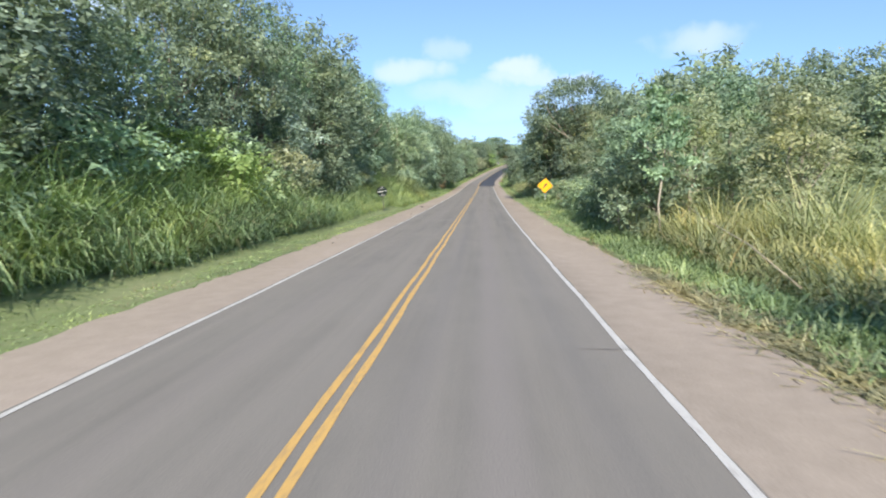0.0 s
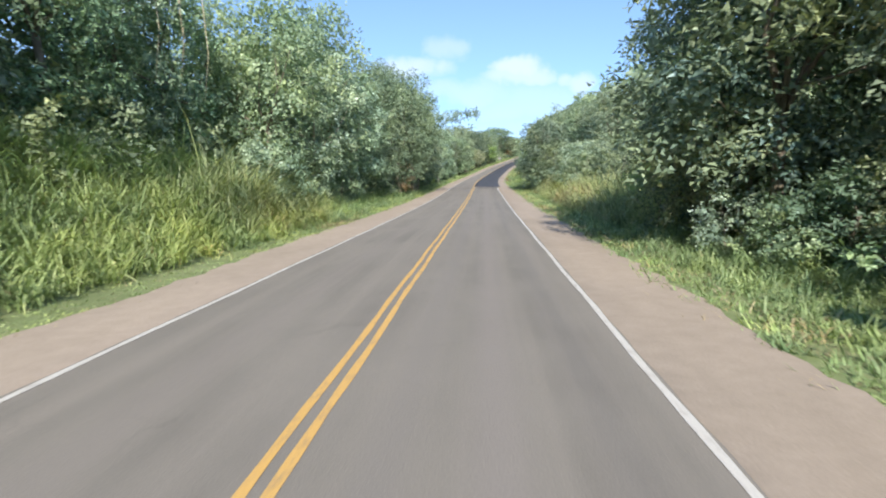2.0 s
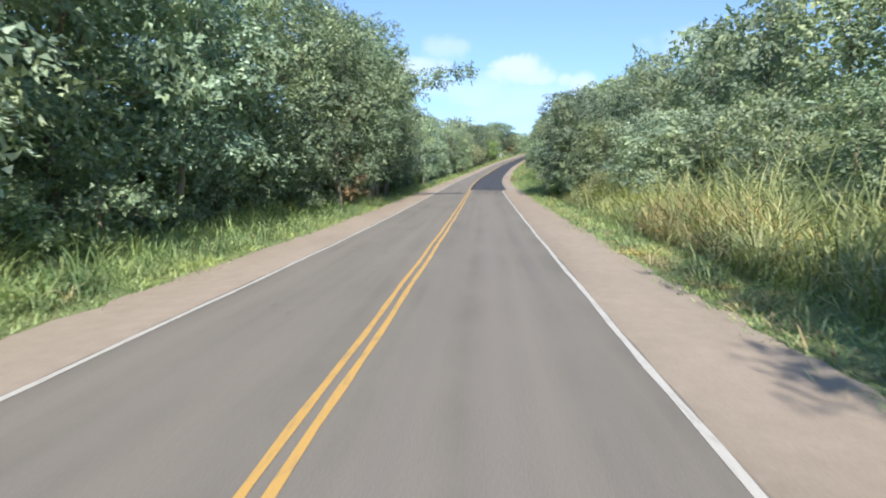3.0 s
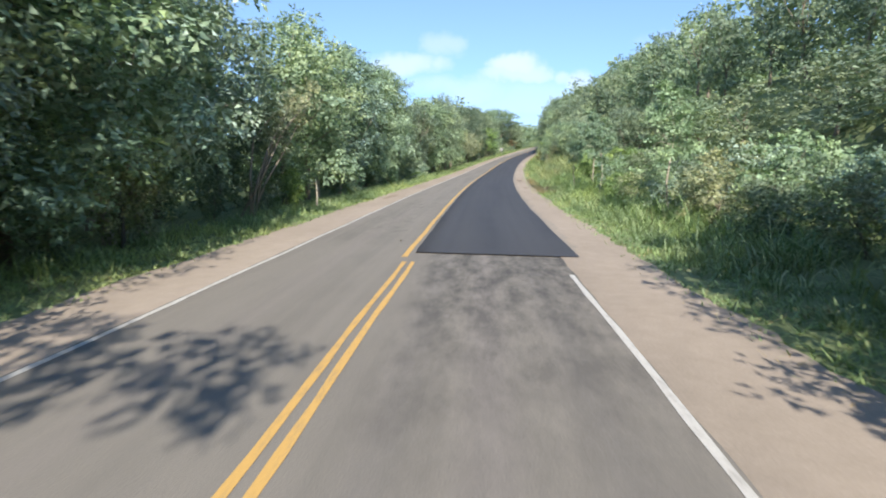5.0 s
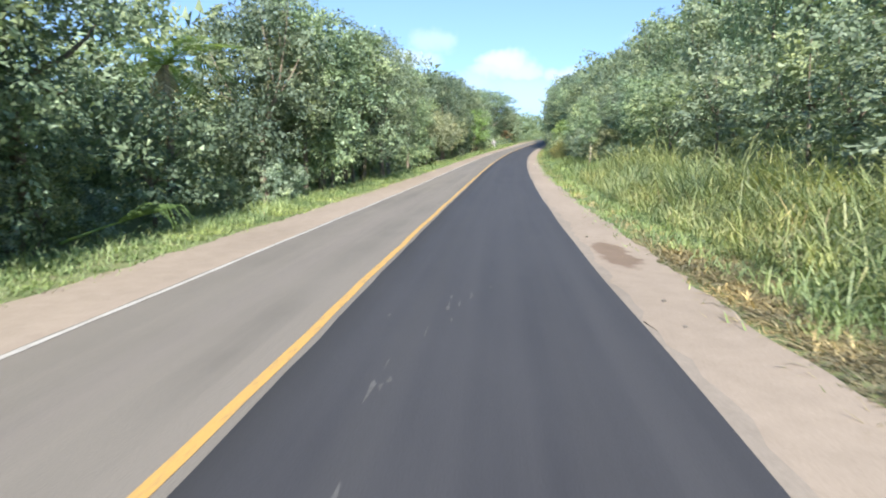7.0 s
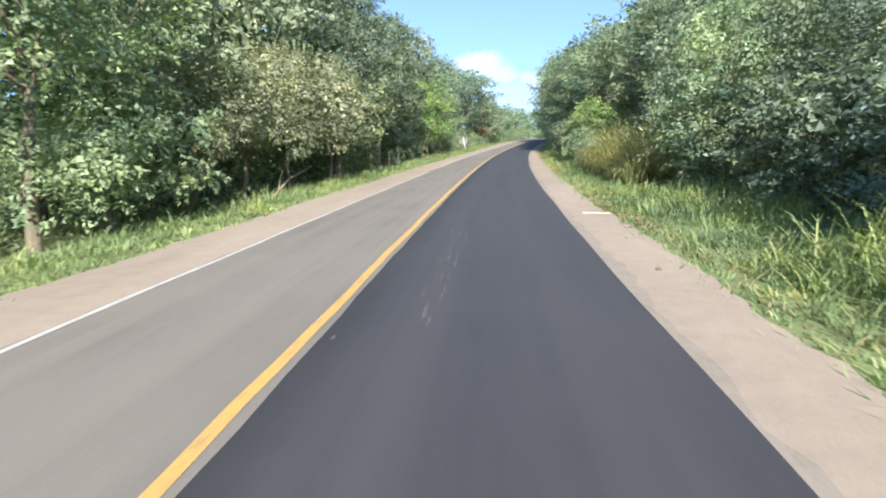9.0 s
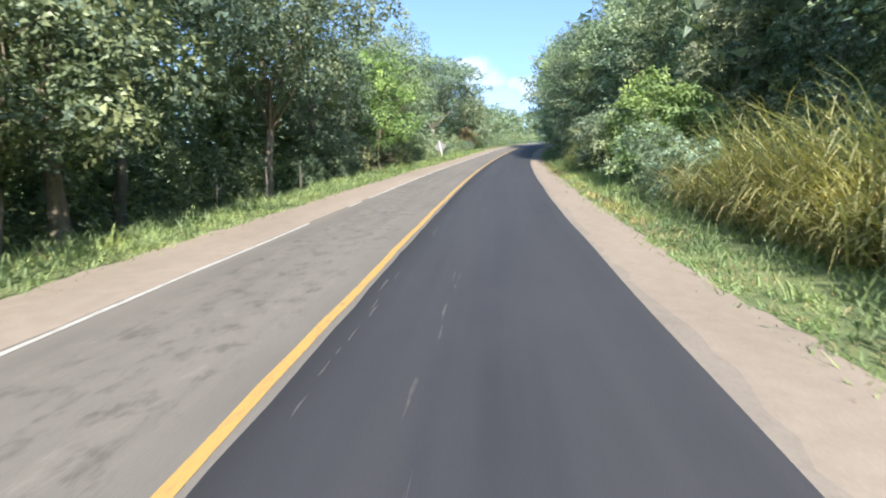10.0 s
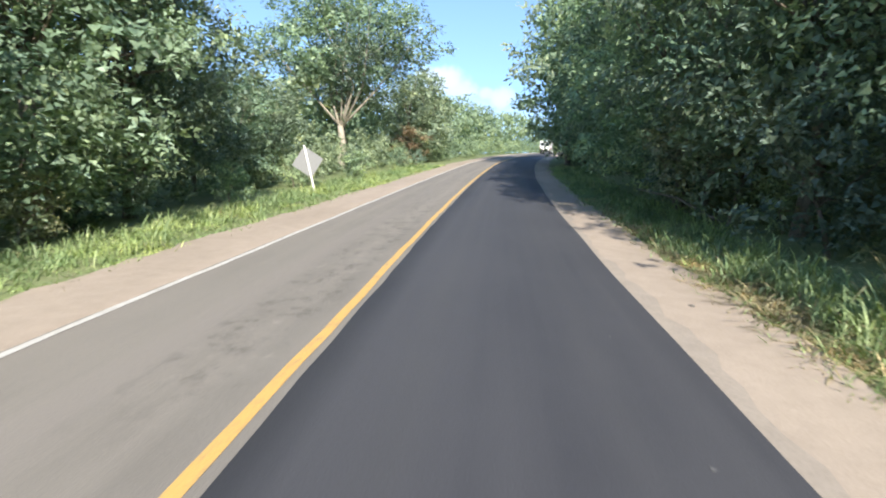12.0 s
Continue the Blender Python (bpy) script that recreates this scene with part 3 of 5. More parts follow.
def wood_mesh(name, seed, lobes, trunk_r, fork, mat, lean=0.3, limbs=7):
    """Trunk to the fork and a limb towards each lobe."""
    rng = random.Random(seed)
    V, F = [], []

    def add(vf):
        n = len(V)
        V.extend(vf[0])
        F.extend(tuple(i + n for i in face) for face in vf[1])

    top = Vector((rng.uniform(-lean, lean), rng.uniform(-lean, lean), fork))
    mid = top * 0.5 + Vector((rng.uniform(-lean, lean) * 0.5, rng.uniform(-lean, lean) * 0.5, 0))
    add(tube([(0, 0, -0.4), (0, 0, 0.15), mid, top], [trunk_r * 1.5, trunk_r * 1.1, trunk_r * 0.85, trunk_r * 0.7], 7))
    upper = [q for q in lobes if q[2] > fork * 0.8]
    for x, y, z, rx, ry, rz in rng.sample(upper, min(limbs, len(upper))):
        end = Vector((x, y, z + rz * 0.3))
        a = top.lerp(mid, rng.uniform(0, 0.3))
        side = Vector((rng.uniform(-1, 1), rng.uniform(-1, 1), rng.uniform(-0.2, 0.6))) * (end - a).length * 0.13
        r = trunk_r * rng.uniform(0.3, 0.48)
        m1, m2 = a.lerp(end, 0.35) + side, a.lerp(end, 0.7) + side * 0.5 - Vector((0, 0, 0.2))
        add(tube([a, m1, m2, end], [r, r * 0.75, r * 0.5, r * 0.15], 4))
        tip = m2 + Vector((rng.uniform(-1, 1) * rx, rng.uniform(-1, 1) * ry, rng.uniform(0.1, 0.8) * rz))
        add(tube([m1.lerp(m2, 0.6), tip], [r * 0.4, r * 0.1], 3))
    return mesh_of(name, V, F, [mat], smooth=True)


def lobe_set(seed, height, radius, base, count):
    """Boughs in uneven layers round a trunk: broad in the lower middle, closing to the top."""
    rng = random.Random(seed)
    out = []
    for k in range(count):
        f = (k + 0.5) / count
        z = base + (height - base) * (0.08 + 0.84 * f)
        reach = radius * math.sqrt(max(0.06, 1 - ((f - 0.4) / 0.66) ** 2))
        spread = reach * (rng.uniform(0.5, 0.86) if k % 4 else rng.uniform(0.0, 0.3))
        a = k * 2.4 + rng.uniform(-0.5, 0.5)
        r = radius * rng.uniform(0.26, 0.44) * (1.0 if f < 0.8 else 0.85)
        out.append((math.cos(a) * spread, math.sin(a) * spread, z, r, r * rng.uniform(0.8, 1.2), min(r * rng.uniform(0.55, 0.8), height - z + 0.15)))
    return out


class Plant:
    """A kind of tree or shrub, built once; set() copies it."""

    def __init__(self, name, label, category, seed, height, radius, base, count, leaves, size, leaf, bark=None, trunk=0.16, fork=None, lobes=None, droop=0.3, twig=7):
        self.height = height
        lobes = lobes or lobe_set(seed, height, radius, base, count)
        self.crown = crown_mesh("crown", seed, lobes, leaves, size, LEAF[leaf], droop=droop, twig=twig)
        self.wood = wood_mesh("trunk", seed, lobes, trunk, fork or height * 0.35, bark or BARK)
        self.name, self.label, self.category = name, label, category

    def set(self, s, o, height, turn, group, wide=1.0):
        k = height / self.height
        x, y, z = lay(s, o, land(s, o))
        ob = tagged(new(self.name), self.label, self.category, group)
        ob.matrix_basis = Matrix.LocRotScale((x, y, z - 0.05), Euler((0, 0, turn)), (k * wide, k * wide, k))
        for nm, me in (("trunk", self.wood), ("crown", self.crown)):
            c = new(nm, me)
            c.parent = ob
        return ob


def umbrella_lobes(seed, height, radius, base, count):
    """Flat spreading crown on long limbs."""
    rg = random.Random(seed)
    out = []
    for k in range(count):
        a, d = k * 2.399, radius * math.sqrt((k + 0.5) / count)
        r = radius * rg.uniform(0.2, 0.3)
        out.append((math.cos(a) * d, math.sin(a) * d, height - 0.6 - (height - base) * (d / radius) ** 2 * rg.uniform(0.35, 0.95), r, r, r * 0.55))
    return out


TREES = [
    Plant("tree", "dark green broadleaf tree at the wood's edge", "tree", 11, 10, 3.3, 1.6, 26, 7700, 0.17, "dark", trunk=0.17),
    Plant("tree", "mid green broadleaf tree with a rounded crown", "tree", 12, 10, 3.5, 1.2, 27, 7700, 0.175, "mid", trunk=0.16),
    Plant("tree", "slender dark green tree with an uneven crown", "tree", 13, 10, 2.6, 1.4, 24, 6500, 0.16, "dark", trunk=0.14),
    Plant("tree", "olive green tree with a loose, thin crown", "tree", 14, 10, 3.1, 2.4, 22, 5600, 0.17, "olive", BARK_PALE, trunk=0.14, fork=3.8),
    Plant("tree", "pale silvery green tree with large drooping leaves", "tree", 15, 10, 3.2, 1.6, 24, 7200, 0.185, "silver", BARK_PALE, trunk=0.13, droop=0.9),
    Plant("tree", "mid green tree wrapped in climbing leaves", "tree", 16, 10, 3.0, 0.4, 30, 7700, 0.165, "mid", trunk=0.15, droop=0.5),
]
DARK, MID, SLIM, OLIVE, SILVER, VINE = TREES
UMBRELLA = Plant("tree", "spreading tree with tan forked limbs under a thin flat crown", "tree", 41, 13, 5.4, 7.0, 26, 9000, 0.17, "dark", BARK_STEM, trunk=0.24, fork=5.2, lobes=umbrella_lobes(41, 13, 5.4, 7.5, 26))
SPREAD = Plant("tree", "broad spreading tree with pale limbs showing through the crown", "tree", 42, 14, 5.2, 4.6, 40, 16200, 0.21, "dark", BARK, trunk=0.26, fork=3.4,
               lobes=umbrella_lobes(42, 14, 6.2, 6.0, 24) + lobe_set(43, 11.0, 4.6, 4.8, 18))
SPREAD_PALE = Plant("tree", "broad spreading tree with whitish limbs under a domed crown", "tree", 44, 14, 5.2, 4.6, 34, 9500, 0.2, "mid", BARK_PALE, trunk=0.26, fork=3.4,
                    lobes=umbrella_lobes(44, 14, 6.0, 6.4, 26) + lobe_set(45, 11.5, 4.2, 6.0, 10))
SHRUBS = [
    Plant("shrub", "dense dark green shrub under the trees", "shrub", 21, 3, 1.7, 0.2, 13, 2000, 0.125, "dark", trunk=0.05),
    Plant("shrub", "bright green leafy shrub in the undergrowth", "shrub", 22, 3, 1.6, 0.15, 13, 2000, 0.13, "mid", trunk=0.05),
    Plant("shrub", "olive green straggling shrub in the undergrowth", "shrub", 23, 3, 1.8, 0.15, 13, 1800, 0.125, "olive", trunk=0.05),
    Plant("shrub", "silvery green shrub with broad leaves", "shrub", 24, 3, 1.5, 0.2, 12, 1800, 0.14, "silver", trunk=0.04, droop=0.8),
]
RUST = Plant("shrub", "dry rust-brown shrub among green ones", "shrub", 25, 3, 1.5, 0.2, 12, 2300, 0.11, "rust", trunk=0.05)
LIME = Plant("shrub", "bright yellow-green shrub in full sun", "shrub", 26, 3, 1.6, 0.2, 12, 2800, 0.13, "bright", trunk=0.05, droop=0.6)
SAPLING = Plant("sapling", "slim sapling with a thin pale trunk", "tree", 27, 6, 1.1, 2.4, 11, 1700, 0.15, "mid", BARK_PALE, trunk=0.045, fork=3.2)

BUSHY = Plant("tree", "low wide olive tree whose crown hangs over its dark stems", "tree", 51, 7, 3.9, 2.6, 26, 8400, 0.16, "olive", trunk=0.12, fork=2.4, droop=0.5)
HILL = [Plant("tree", "grey-green tree on the slope behind the verge", "tree", 61 + k, 10, 3.5, 0.8, 22, 2300, 0.29, "far", trunk=0.15) for k in range(3)]

TALL = [
    Plant("tree", "tall dark green tree leaning over the verge", "tree", 71, 14, 3.9, 1.4, 38, 10200, 0.158, "dark", trunk=0.22),
    Plant("tree", "tall green tree hung with climbing leaves", "tree", 72, 14, 3.6, 0.4, 40, 10200, 0.158, "mid", trunk=0.2, droop=0.6),
]
OVERHANG = Plant("tree", "tall dark tree with one long limb reaching over the lane", "tree", 73, 11, 3.4, 3.0, 24, 10000, 0.16, "dark", trunk=0.2, fork=4.6,
                 lobes=lobe_set(73, 11, 3.4, 3.4, 24) + [(2.4, 0.0, 7.2, 1.5, 1.5, 0.9), (3.8, 0.4, 7.8, 1.2, 1.3, 0.7), (5.2, 0.1, 8.0, 1.0, 1.2, 0.55), (6.3, -0.5, 8.2, 0.9, 1.0, 0.45)])
PINNATE = Plant("tree", "tree with broad light green feathered leaves in the sun", "tree", 74, 10, 3.4, 1.6, 22, 7900, 0.15, "bright", BARK, trunk=0.13, droop=0.35, twig=13)

rnd = random.Random(7)
FAR_SPOTS = []
# heights of the wood's edge along the road: s and metres
LEFT_H = ([-20, 12, 20, 24, 29, 36, 44, 52, 60, 70, 80, 86, 94, 99, 104, 112, 122, 130, 142, 152, 160, 170, 184, 196, 205, 209, 216, 220, 230, 242, 262, 276, 284, 310, 316, 324, 334, 342, 347, 360, 372, 390, 430, 560],
          [8, 9.5, 10, 8.5, 12.5, 13, 13.5, 14, 13.5, 12.5, 12, 11, 10.5, 9, 13, 14, 15, 15, 16, 13, 11, 11, 11.5, 11.5, 12, 8, 6, 11, 12, 10.5, 11.5, 13, 16.5, 16.5, 11, 10.5, 14, 14, 7.5, 7, 9, 12, 10, 9])
RIGHT_H = ([-20, 20, 38, 52, 61, 67, 76, 82, 87, 105, 130, 140, 150, 180, 200, 222, 252, 262, 272, 285, 300, 320, 338, 350, 362, 380, 396, 403, 430, 560],
           [5, 6, 6.5, 6.5, 7, 10, 12, 11, 4.6, 4.8, 6, 9, 6, 6.5, 6, 6.5, 7.5, 7, 8, 9, 12.5, 13.5, 15, 15.5, 17.5, 19, 20, 9, 8, 9])
CANE_GAPS = ((83.5, 126), (200, 236), (274, 293))


def in_cane(s):
    return any(a < s < b for a, b in CANE_GAPS)


def plant_side(side, table):
    s = -3.0
    while s < 405:
        h = float(np.interp(s, *table)) * rnd.uniform(0.92, 1.08)
        o = side * rnd.uniform(9.8, 12.0)
        if side > 0 and s > 340:
            o = rnd.uniform(8.4, 9.8) + (2.2 if 354 < s < 381 else 0)
        if side > 0 and 291 < s < 333:
            o = rnd.uniform(13.0, 14.6) + (3.4 if s < 318 else 0)
        if side < 0 and 112 < s < 262:
            o = rnd.uniform(-10.4, -8.8)
        if side < 0 and 156 < s < 169:
            o = rnd.uniform(-12.0, -11.0)
        if side < 0 and 205 < s < 218:
            o = rnd.uniform(-16.5, -15.0)
        if side < 0 and 89 < s < 111:
            o = rnd.uniform(-14.0, -12.6)
        if side < 0 and 266 < s < 289:
            o = rnd.uniform(-14.5, -12.8)
        if side < 0 and 62 < s < 88:
            o = rnd.uniform(-14.0, -12.5)
        if side > 0 and 38 < s < 72:
            o = rnd.uniform(12.4, 13.8)
        if side < 0 and s < 62:
            o = rnd.uniform(-14.0, -12.2)
        if side < 0 and 340 < s < 359:
            o = rnd.uniform(-13.4, -12.2)
        if side > 0 and 236 < s < 270:
            o = rnd.uniform(12.4, 14.2)
        if side > 0 and in_cane(s):
            o = rnd.uniform(13.0, 15.5)
        if not (side < 0 and s < 13) and not (side > 0 and (s < 27 or 147 < s < 200)) and not (side < 0 and (361 < s < 392 or 286 < s < 306 or 247 < s < 257)):
            t = rnd.choices(TREES, (5, 4, 3, 2.0, 1.8, 4))[0] if h < 12 else rnd.choice(TALL)
            if (side > 0 and in_cane(s)) or (o < -12 and 112 < s < 340):
                t = rnd.choice(HILL)
            elif s > 384:
                t = rnd.choice(HILL)
            elif side < 0 and s < 62:
                t = rnd.choice((DARK, TALL[0], TALL[0], VINE))
            elif side > 0 and 36 < s < 72:
                t = rnd.choice((DARK, OLIVE, VINE))
            elif side > 0 and s > 320:
                t = rnd.choice((TALL[0], TALL[1], VINE))
            t.set(s, o, h, rnd.uniform(0, 6.28), "roadside trees", rnd.uniform(0.85, 1.2) * min(1.25, max(1.0, 9 / h)))
        s += rnd.uniform(4.0, 5.8) * (0.82 if side < 0 and 112 < s < 262 else 1.0 if h > 6 else 0.8)
    s = -6.0
    while s < 600:
        h = float(np.interp(s, *table)) * rnd.uniform(0.9, 1.08) + 0.3
        if s < 12:
            pass
        elif side < 0:
            if 60 < s < 112 or 196 < s < 224 or 260 < s < 292:
                rnd.choice(HILL).set(s, rnd.uniform(-18, -15.5), h, rnd.uniform(0, 6.28), "trees behind the verge", 1.1)
            else:
                FAR_SPOTS.append((s, side * rnd.uniform(15, 18.5), h * (0.6 if rnd.random() < 0.2 else 1)))
        elif s > 46:
            far_h, o = max(h, 7.5) * (0.6 if 84 < s < 270 else 1), rnd.uniform(16, 19.5)
            if s < 300:
                rnd.choice(HILL).set(s, o, far_h, rnd.uniform(0, 6.28), "trees on the slope", max(1.0, 8 / far_h))
            else:
                FAR_SPOTS.append((s, o, far_h))
        if s > 400:
            FAR_SPOTS.append((s, side * rnd.uniform(11.0, 13.5), h))
            FAR_SPOTS.append((s + 2.5, side * rnd.uniform(8.8, 10.0), 3.4))
        s += rnd.uniform(4.5, 6.5)
    for k in range(110):
        FAR_SPOTS.append((395 + k * 1.9 + rnd.uniform(-1, 1), side * rnd.uniform(7.8, 9.4), rnd.uniform(1.6, 3.4)))
    s = 4.0
    while s < 400:
        o = side * rnd.uniform(8.4, 9.6)
        if not (side > 0 and (5 < s < 24 or in_cane(s) or 258 < s < 274)) and not (side < 0 and (s < 36 or 62 < s < 84)):
            p = rnd.choices(SHRUBS, (5, 4, 2.5, 1.2))[0]
            if side > 0 and 40 < s < 72:
                o += 2.2
            if side < 0 and s < 62:
                o -= 2.0
            if side > 0 and 236 < s < 270:
                o += 1.9
            if side < 0 and 338 < s < 358:
                o -= 1.2
            if side > 0 and 354 < s < 381:
                o += 1.6
            top = 2.8 if side > 0 and 40 < s < 72 else 2.3 if side < 0 and s > 130 else 4.4
            if not (side < 0 and s > 130 and (rnd.random() < 0.4 or 246 < s < 305 or 314 < s < 333)) and not (side > 0 and 147 < s < 200):
                p.set(s, o, rnd.uniform(1.4, top), rnd.uniform(0, 6.28), "undergrowth")
        s += rnd.uniform(2.2, 3.4)


plant_side(-1, LEFT_H)
plant_side(1, RIGHT_H)
# trees and shrubs with a place of their own: kind, s, o, height, turn, width
for kind, s, o, h, turn, wide in (
    (UMBRELLA, 69, 12.4, 13.8, 0.4, 1.0), (SPREAD_PALE, 377, -14.0, 16.5, 1.1, 1.3), (SPREAD, 381, -15.0, 15.5, 3.3, 1.15), (UMBRELLA, 31, -14.5, 12.0, 2.0, 0.8),
    (DARK, 74, 9.8, 12.0, 1.0, 1.1), (TALL[0], 79, 9.8, 12.5, 2.2, 1.0), (DARK, 68, 12.6, 11.0, 4.0, 1.0), (MID, 90, -10.4, 11.5, 2.5, 1.0), (SILVER, 95.5, -9.8, 11.0, 0.4, 1.05), (MID, 100, -10.4, 14.2, 0.5, 0.85), (SILVER, 105, -9.6, 10.5, 1.9, 1.1), (MID, 110, -10.2, 11.0, 3.9, 1.0),
    (SILVER, 40, -11.6, 7.8, 0.3, 1.2), (SILVER, 57, -12.0, 7.6, 2.6, 1.15), (DARK, 16, -12.4, 10.8, 0.8, 1.2), (TALL[0], 20, -13.6, 11.5, 1.8, 1.1), (TALL[0], 148.5, -9.4, 13.2, 3.1, 1.0), (SILVER, 156, -9.6, 11.6, 5.1, 1.1), (OVERHANG, 129.0, -7.0, 12.6, -0.1, 1.0), (SPREAD, 303.0, -10.6, 14.5, 0.6, 1.0), (SPREAD, 291.5, -11.4, 14.0, 2.6, 0.95), (UMBRELLA, 253, -10.4, 11.5, 1.2, 1.0), (TALL[0], 122, -7.6, 13.0, 1.0, 1.1), (TALL[0], 134, -7.4, 13.0, 2.3, 1.1), (TALL[0], 140.5, -7.8, 13.0, 4.3, 1.1), (TALL[0], 145, -8.4, 12.5, 0.3, 1.0),
    (VINE, 148, -8.8, 8.6, 2.1, 1.3), (SILVER, 232, -10.0, 9.2, 0.2, 1.15), (OLIVE, 222, -10.5, 10.6, 1.2, 1.15), (BUSHY, 271, -9.4, 6.6, 3.4, 1.0), (BUSHY, 277.5, -9.6, 7.4, 1.4, 1.05), (BUSHY, 284, -9.3, 7.0, 5.0, 1.0), (OLIVE, 307, 14.4, 8.5, 2.0, 1.2), (MID, 314, 15.4, 9.5, 0.7, 1.1),
    (DARK, 141, 9.8, 8.8, 0.6, 1.15), (TALL[0], 286, -9.2, 14.5, 0.4, 1.05), (DARK, 137.5, 9.0, 9.6, 1.6, 1.15), (DARK, 132, 9.4, 9.0, 3.6, 1.1), (PINNATE, 322, -8.8, 10.2, 5.0, 1.2), (DARK, 329, -9.8, 10.8, 2.0, 1.0),
    # TALL at 327, 334, 239 and 234 are added to shade the growth beyond
    (TALL[0], 327, 14.4, 15.0, 0.9, 1.0), (TALL[0], 334, 13.2, 16.0, 2.4, 1.1), (TALL[0], 239, -7.8, 12.0, 1.3, 1.0), (TALL[0], 234, -8.2, 11.5, 3.3, 1.0), (OVERHANG, 335.5, 13.4, 12.0, 3.0, 1.0), (TALL[0], 338, 9.6, 14.0, 2.9, 1.1), (TALL[1], 346, 8.8, 14.6, 4.1, 1.15), (TALL[0], 367, 10.8, 17.0, 1.1, 1.15), (TALL[1], 387, 7.4, 19.0, 2.1, 1.1), (SLIM, 201, -10.6, 11.8, 0.2, 1.2), (VINE, 337, -10.2, 12.0, 0.7, 1.1), (DARK, 341.5, -10.8, 12.5, 1.7, 1.0), (TALL[0], 203.5, -10.8, 13.0, 0.7, 1.0), (TALL[1], 197.5, -10.2, 12.5, 2.7, 1.0),
    (SILVER, 118, 11.0, 5.6, 1.3, 1.6), (OLIVE, 27.5, 11.0, 6.8, 1.0, 1.1), (OLIVE, 32, 11.4, 7.4, 3.0, 1.1), (OLIVE, 23, 13.2, 6.2, 4.0, 1.2), (SLIM, 37, 12.8, 8.8, 0.4, 1.3), (OLIVE, 28, 15.5, 7.6, 2.2, 1.3), (VINE, 36, 16.0, 9.5, 1.2, 1.2), (OLIVE, 19.5, 15.0, 5.2, 5.0, 1.3), (VINE, 48, 13.5, 6.2, 4.0, 1.2),
):
    kind.set(s, o, h, turn, "roadside trees", wide)
for kind, s, o, h, turn, wide in (
    (LIME, 10, -11.6, 3.8, 1.0, 1.3), (SHRUBS[1], 13, -11.8, 4.0, 2.0, 1.3), (SHRUBS[1], 18.5, -11.2, 4.4, 3.3, 1.3), (SHRUBS[3], 41, 10.4, 3.0, 1.0, 1.2), 
    (RUST, 124, -7.8, 3.8, 0.3, 1.0), (RUST, 127, -8.2, 3.2, 1.3, 1.0), (LIME, 303, 10.0, 5.2, 0.9, 1.0), (LIME, 307.5, 10.4, 6.0, 2.9, 0.95), (LIME, 24.5, -10.8, 4.6, 2.0, 1.2), (LIME, 168, -8.6, 2.2, 0.4, 0.8),
    (SHRUBS[3], 134, 10.2, 6.0, 0.6, 1.2), (LIME, 92, 12.0, 3.4, 4.4, 1.1), (LIME, 190, 10.6, 2.8, 3.4, 1.1), (SHRUBS[0], 209.5, -9.2, 4.6, 2.4, 1.0), (SHRUBS[1], 365, -8.9, 2.0, 0.2, 1.2),
    (RUST, 325, -8.9, 1.7, 0.2, 1.0), (RUST, 319.5, -9.2, 1.5, 1.2, 1.0), (RUST, 390, -10.0, 4.5, 2.0, 1.1), (SHRUBS[1], 29, -10.8, 4.8, 1.0, 1.1), (SHRUBS[2], 35, -10.2, 4.4, 3.0, 1.1),
):
    kind.set(s, o, h, turn, "undergrowth", wide)
for s, o, h in ((22.5, 8.2, 6.2), (27.5, 7.8, 5.4), (176, 9.0, 5.2), (181, 9.3, 6.0), (185, 8.6, 5.0), (161, 9.0, 5.6), (245, 9.2, 6.0)):
    SAPLING.set(s, o, h, s, "saplings", 1.0)

# bushes behind the curve sign
for k in range(16):
    s = 41 + k * 2.6 + rnd.uniform(-0.7, 0.7)
    rnd.choice((SHRUBS[0], SHRUBS[1], SHRUBS[2], SHRUBS[0])).set(s, rnd.uniform(10.9, 11.7), rnd.uniform(2.2, 3.4), rnd.uniform(0, 6.28), "undergrowth", 1.15)
for k in range(12):
    rnd.choice((SHRUBS[0], SHRUBS[2], SHRUBS[0])).set(65.5 + k * 1.7, rnd.uniform(10.6, 12.0), rnd.uniform(2.0, 3.6), rnd.uniform(0, 6.28), "undergrowth", 1.2)
for k in range(14):
    rnd.choice((SHRUBS[0], SHRUBS[2], SHRUBS[0], SHRUBS[1])).set(254 + k * 1.6, rnd.uniform(10.2, 12.4), rnd.uniform(2.4, 4.2), rnd.uniform(0, 6.28), "undergrowth", 1.15)
for k in range(15):
    rnd.choice((SHRUBS[1], SHRUBS[2], SHRUBS[1], LIME)).set(44 + k * 1.9 + rnd.uniform(-0.5, 0.5), rnd.uniform(9.4, 10.4), rnd.uniform(1.7, 3.0), rnd.uniform(0, 6.28), "undergrowth", 1.2)
for k in range(9):
    rnd.choice((SHRUBS[0], SHRUBS[2], SHRUBS[2])).set(310 + k * 2.6 + rnd.uniform(-0.7, 0.7), rnd.uniform(-10.2, -9.4), rnd.uniform(2.2, 3.6), rnd.uniform(0, 6.28), "undergrowth", 1.2)
# low sunlit bushes before the slope
s = 147.0
while s < 200:
    for o0 in (9.6, 12.0) if s < 179 else (12.2,):
        p = rnd.choices((*SHRUBS, LIME), (2, 4, 2, 1.5, 2))[0]
        p.set(s + rnd.uniform(-0.8, 0.8), o0 + rnd.uniform(-0.7, 0.7), rnd.uniform(1.5, 2.4) + (o0 > 11) * 0.8, rnd.uniform(0, 6.28), "undergrowth", 1.1)
    s += rnd.uniform(2.0, 3.0)

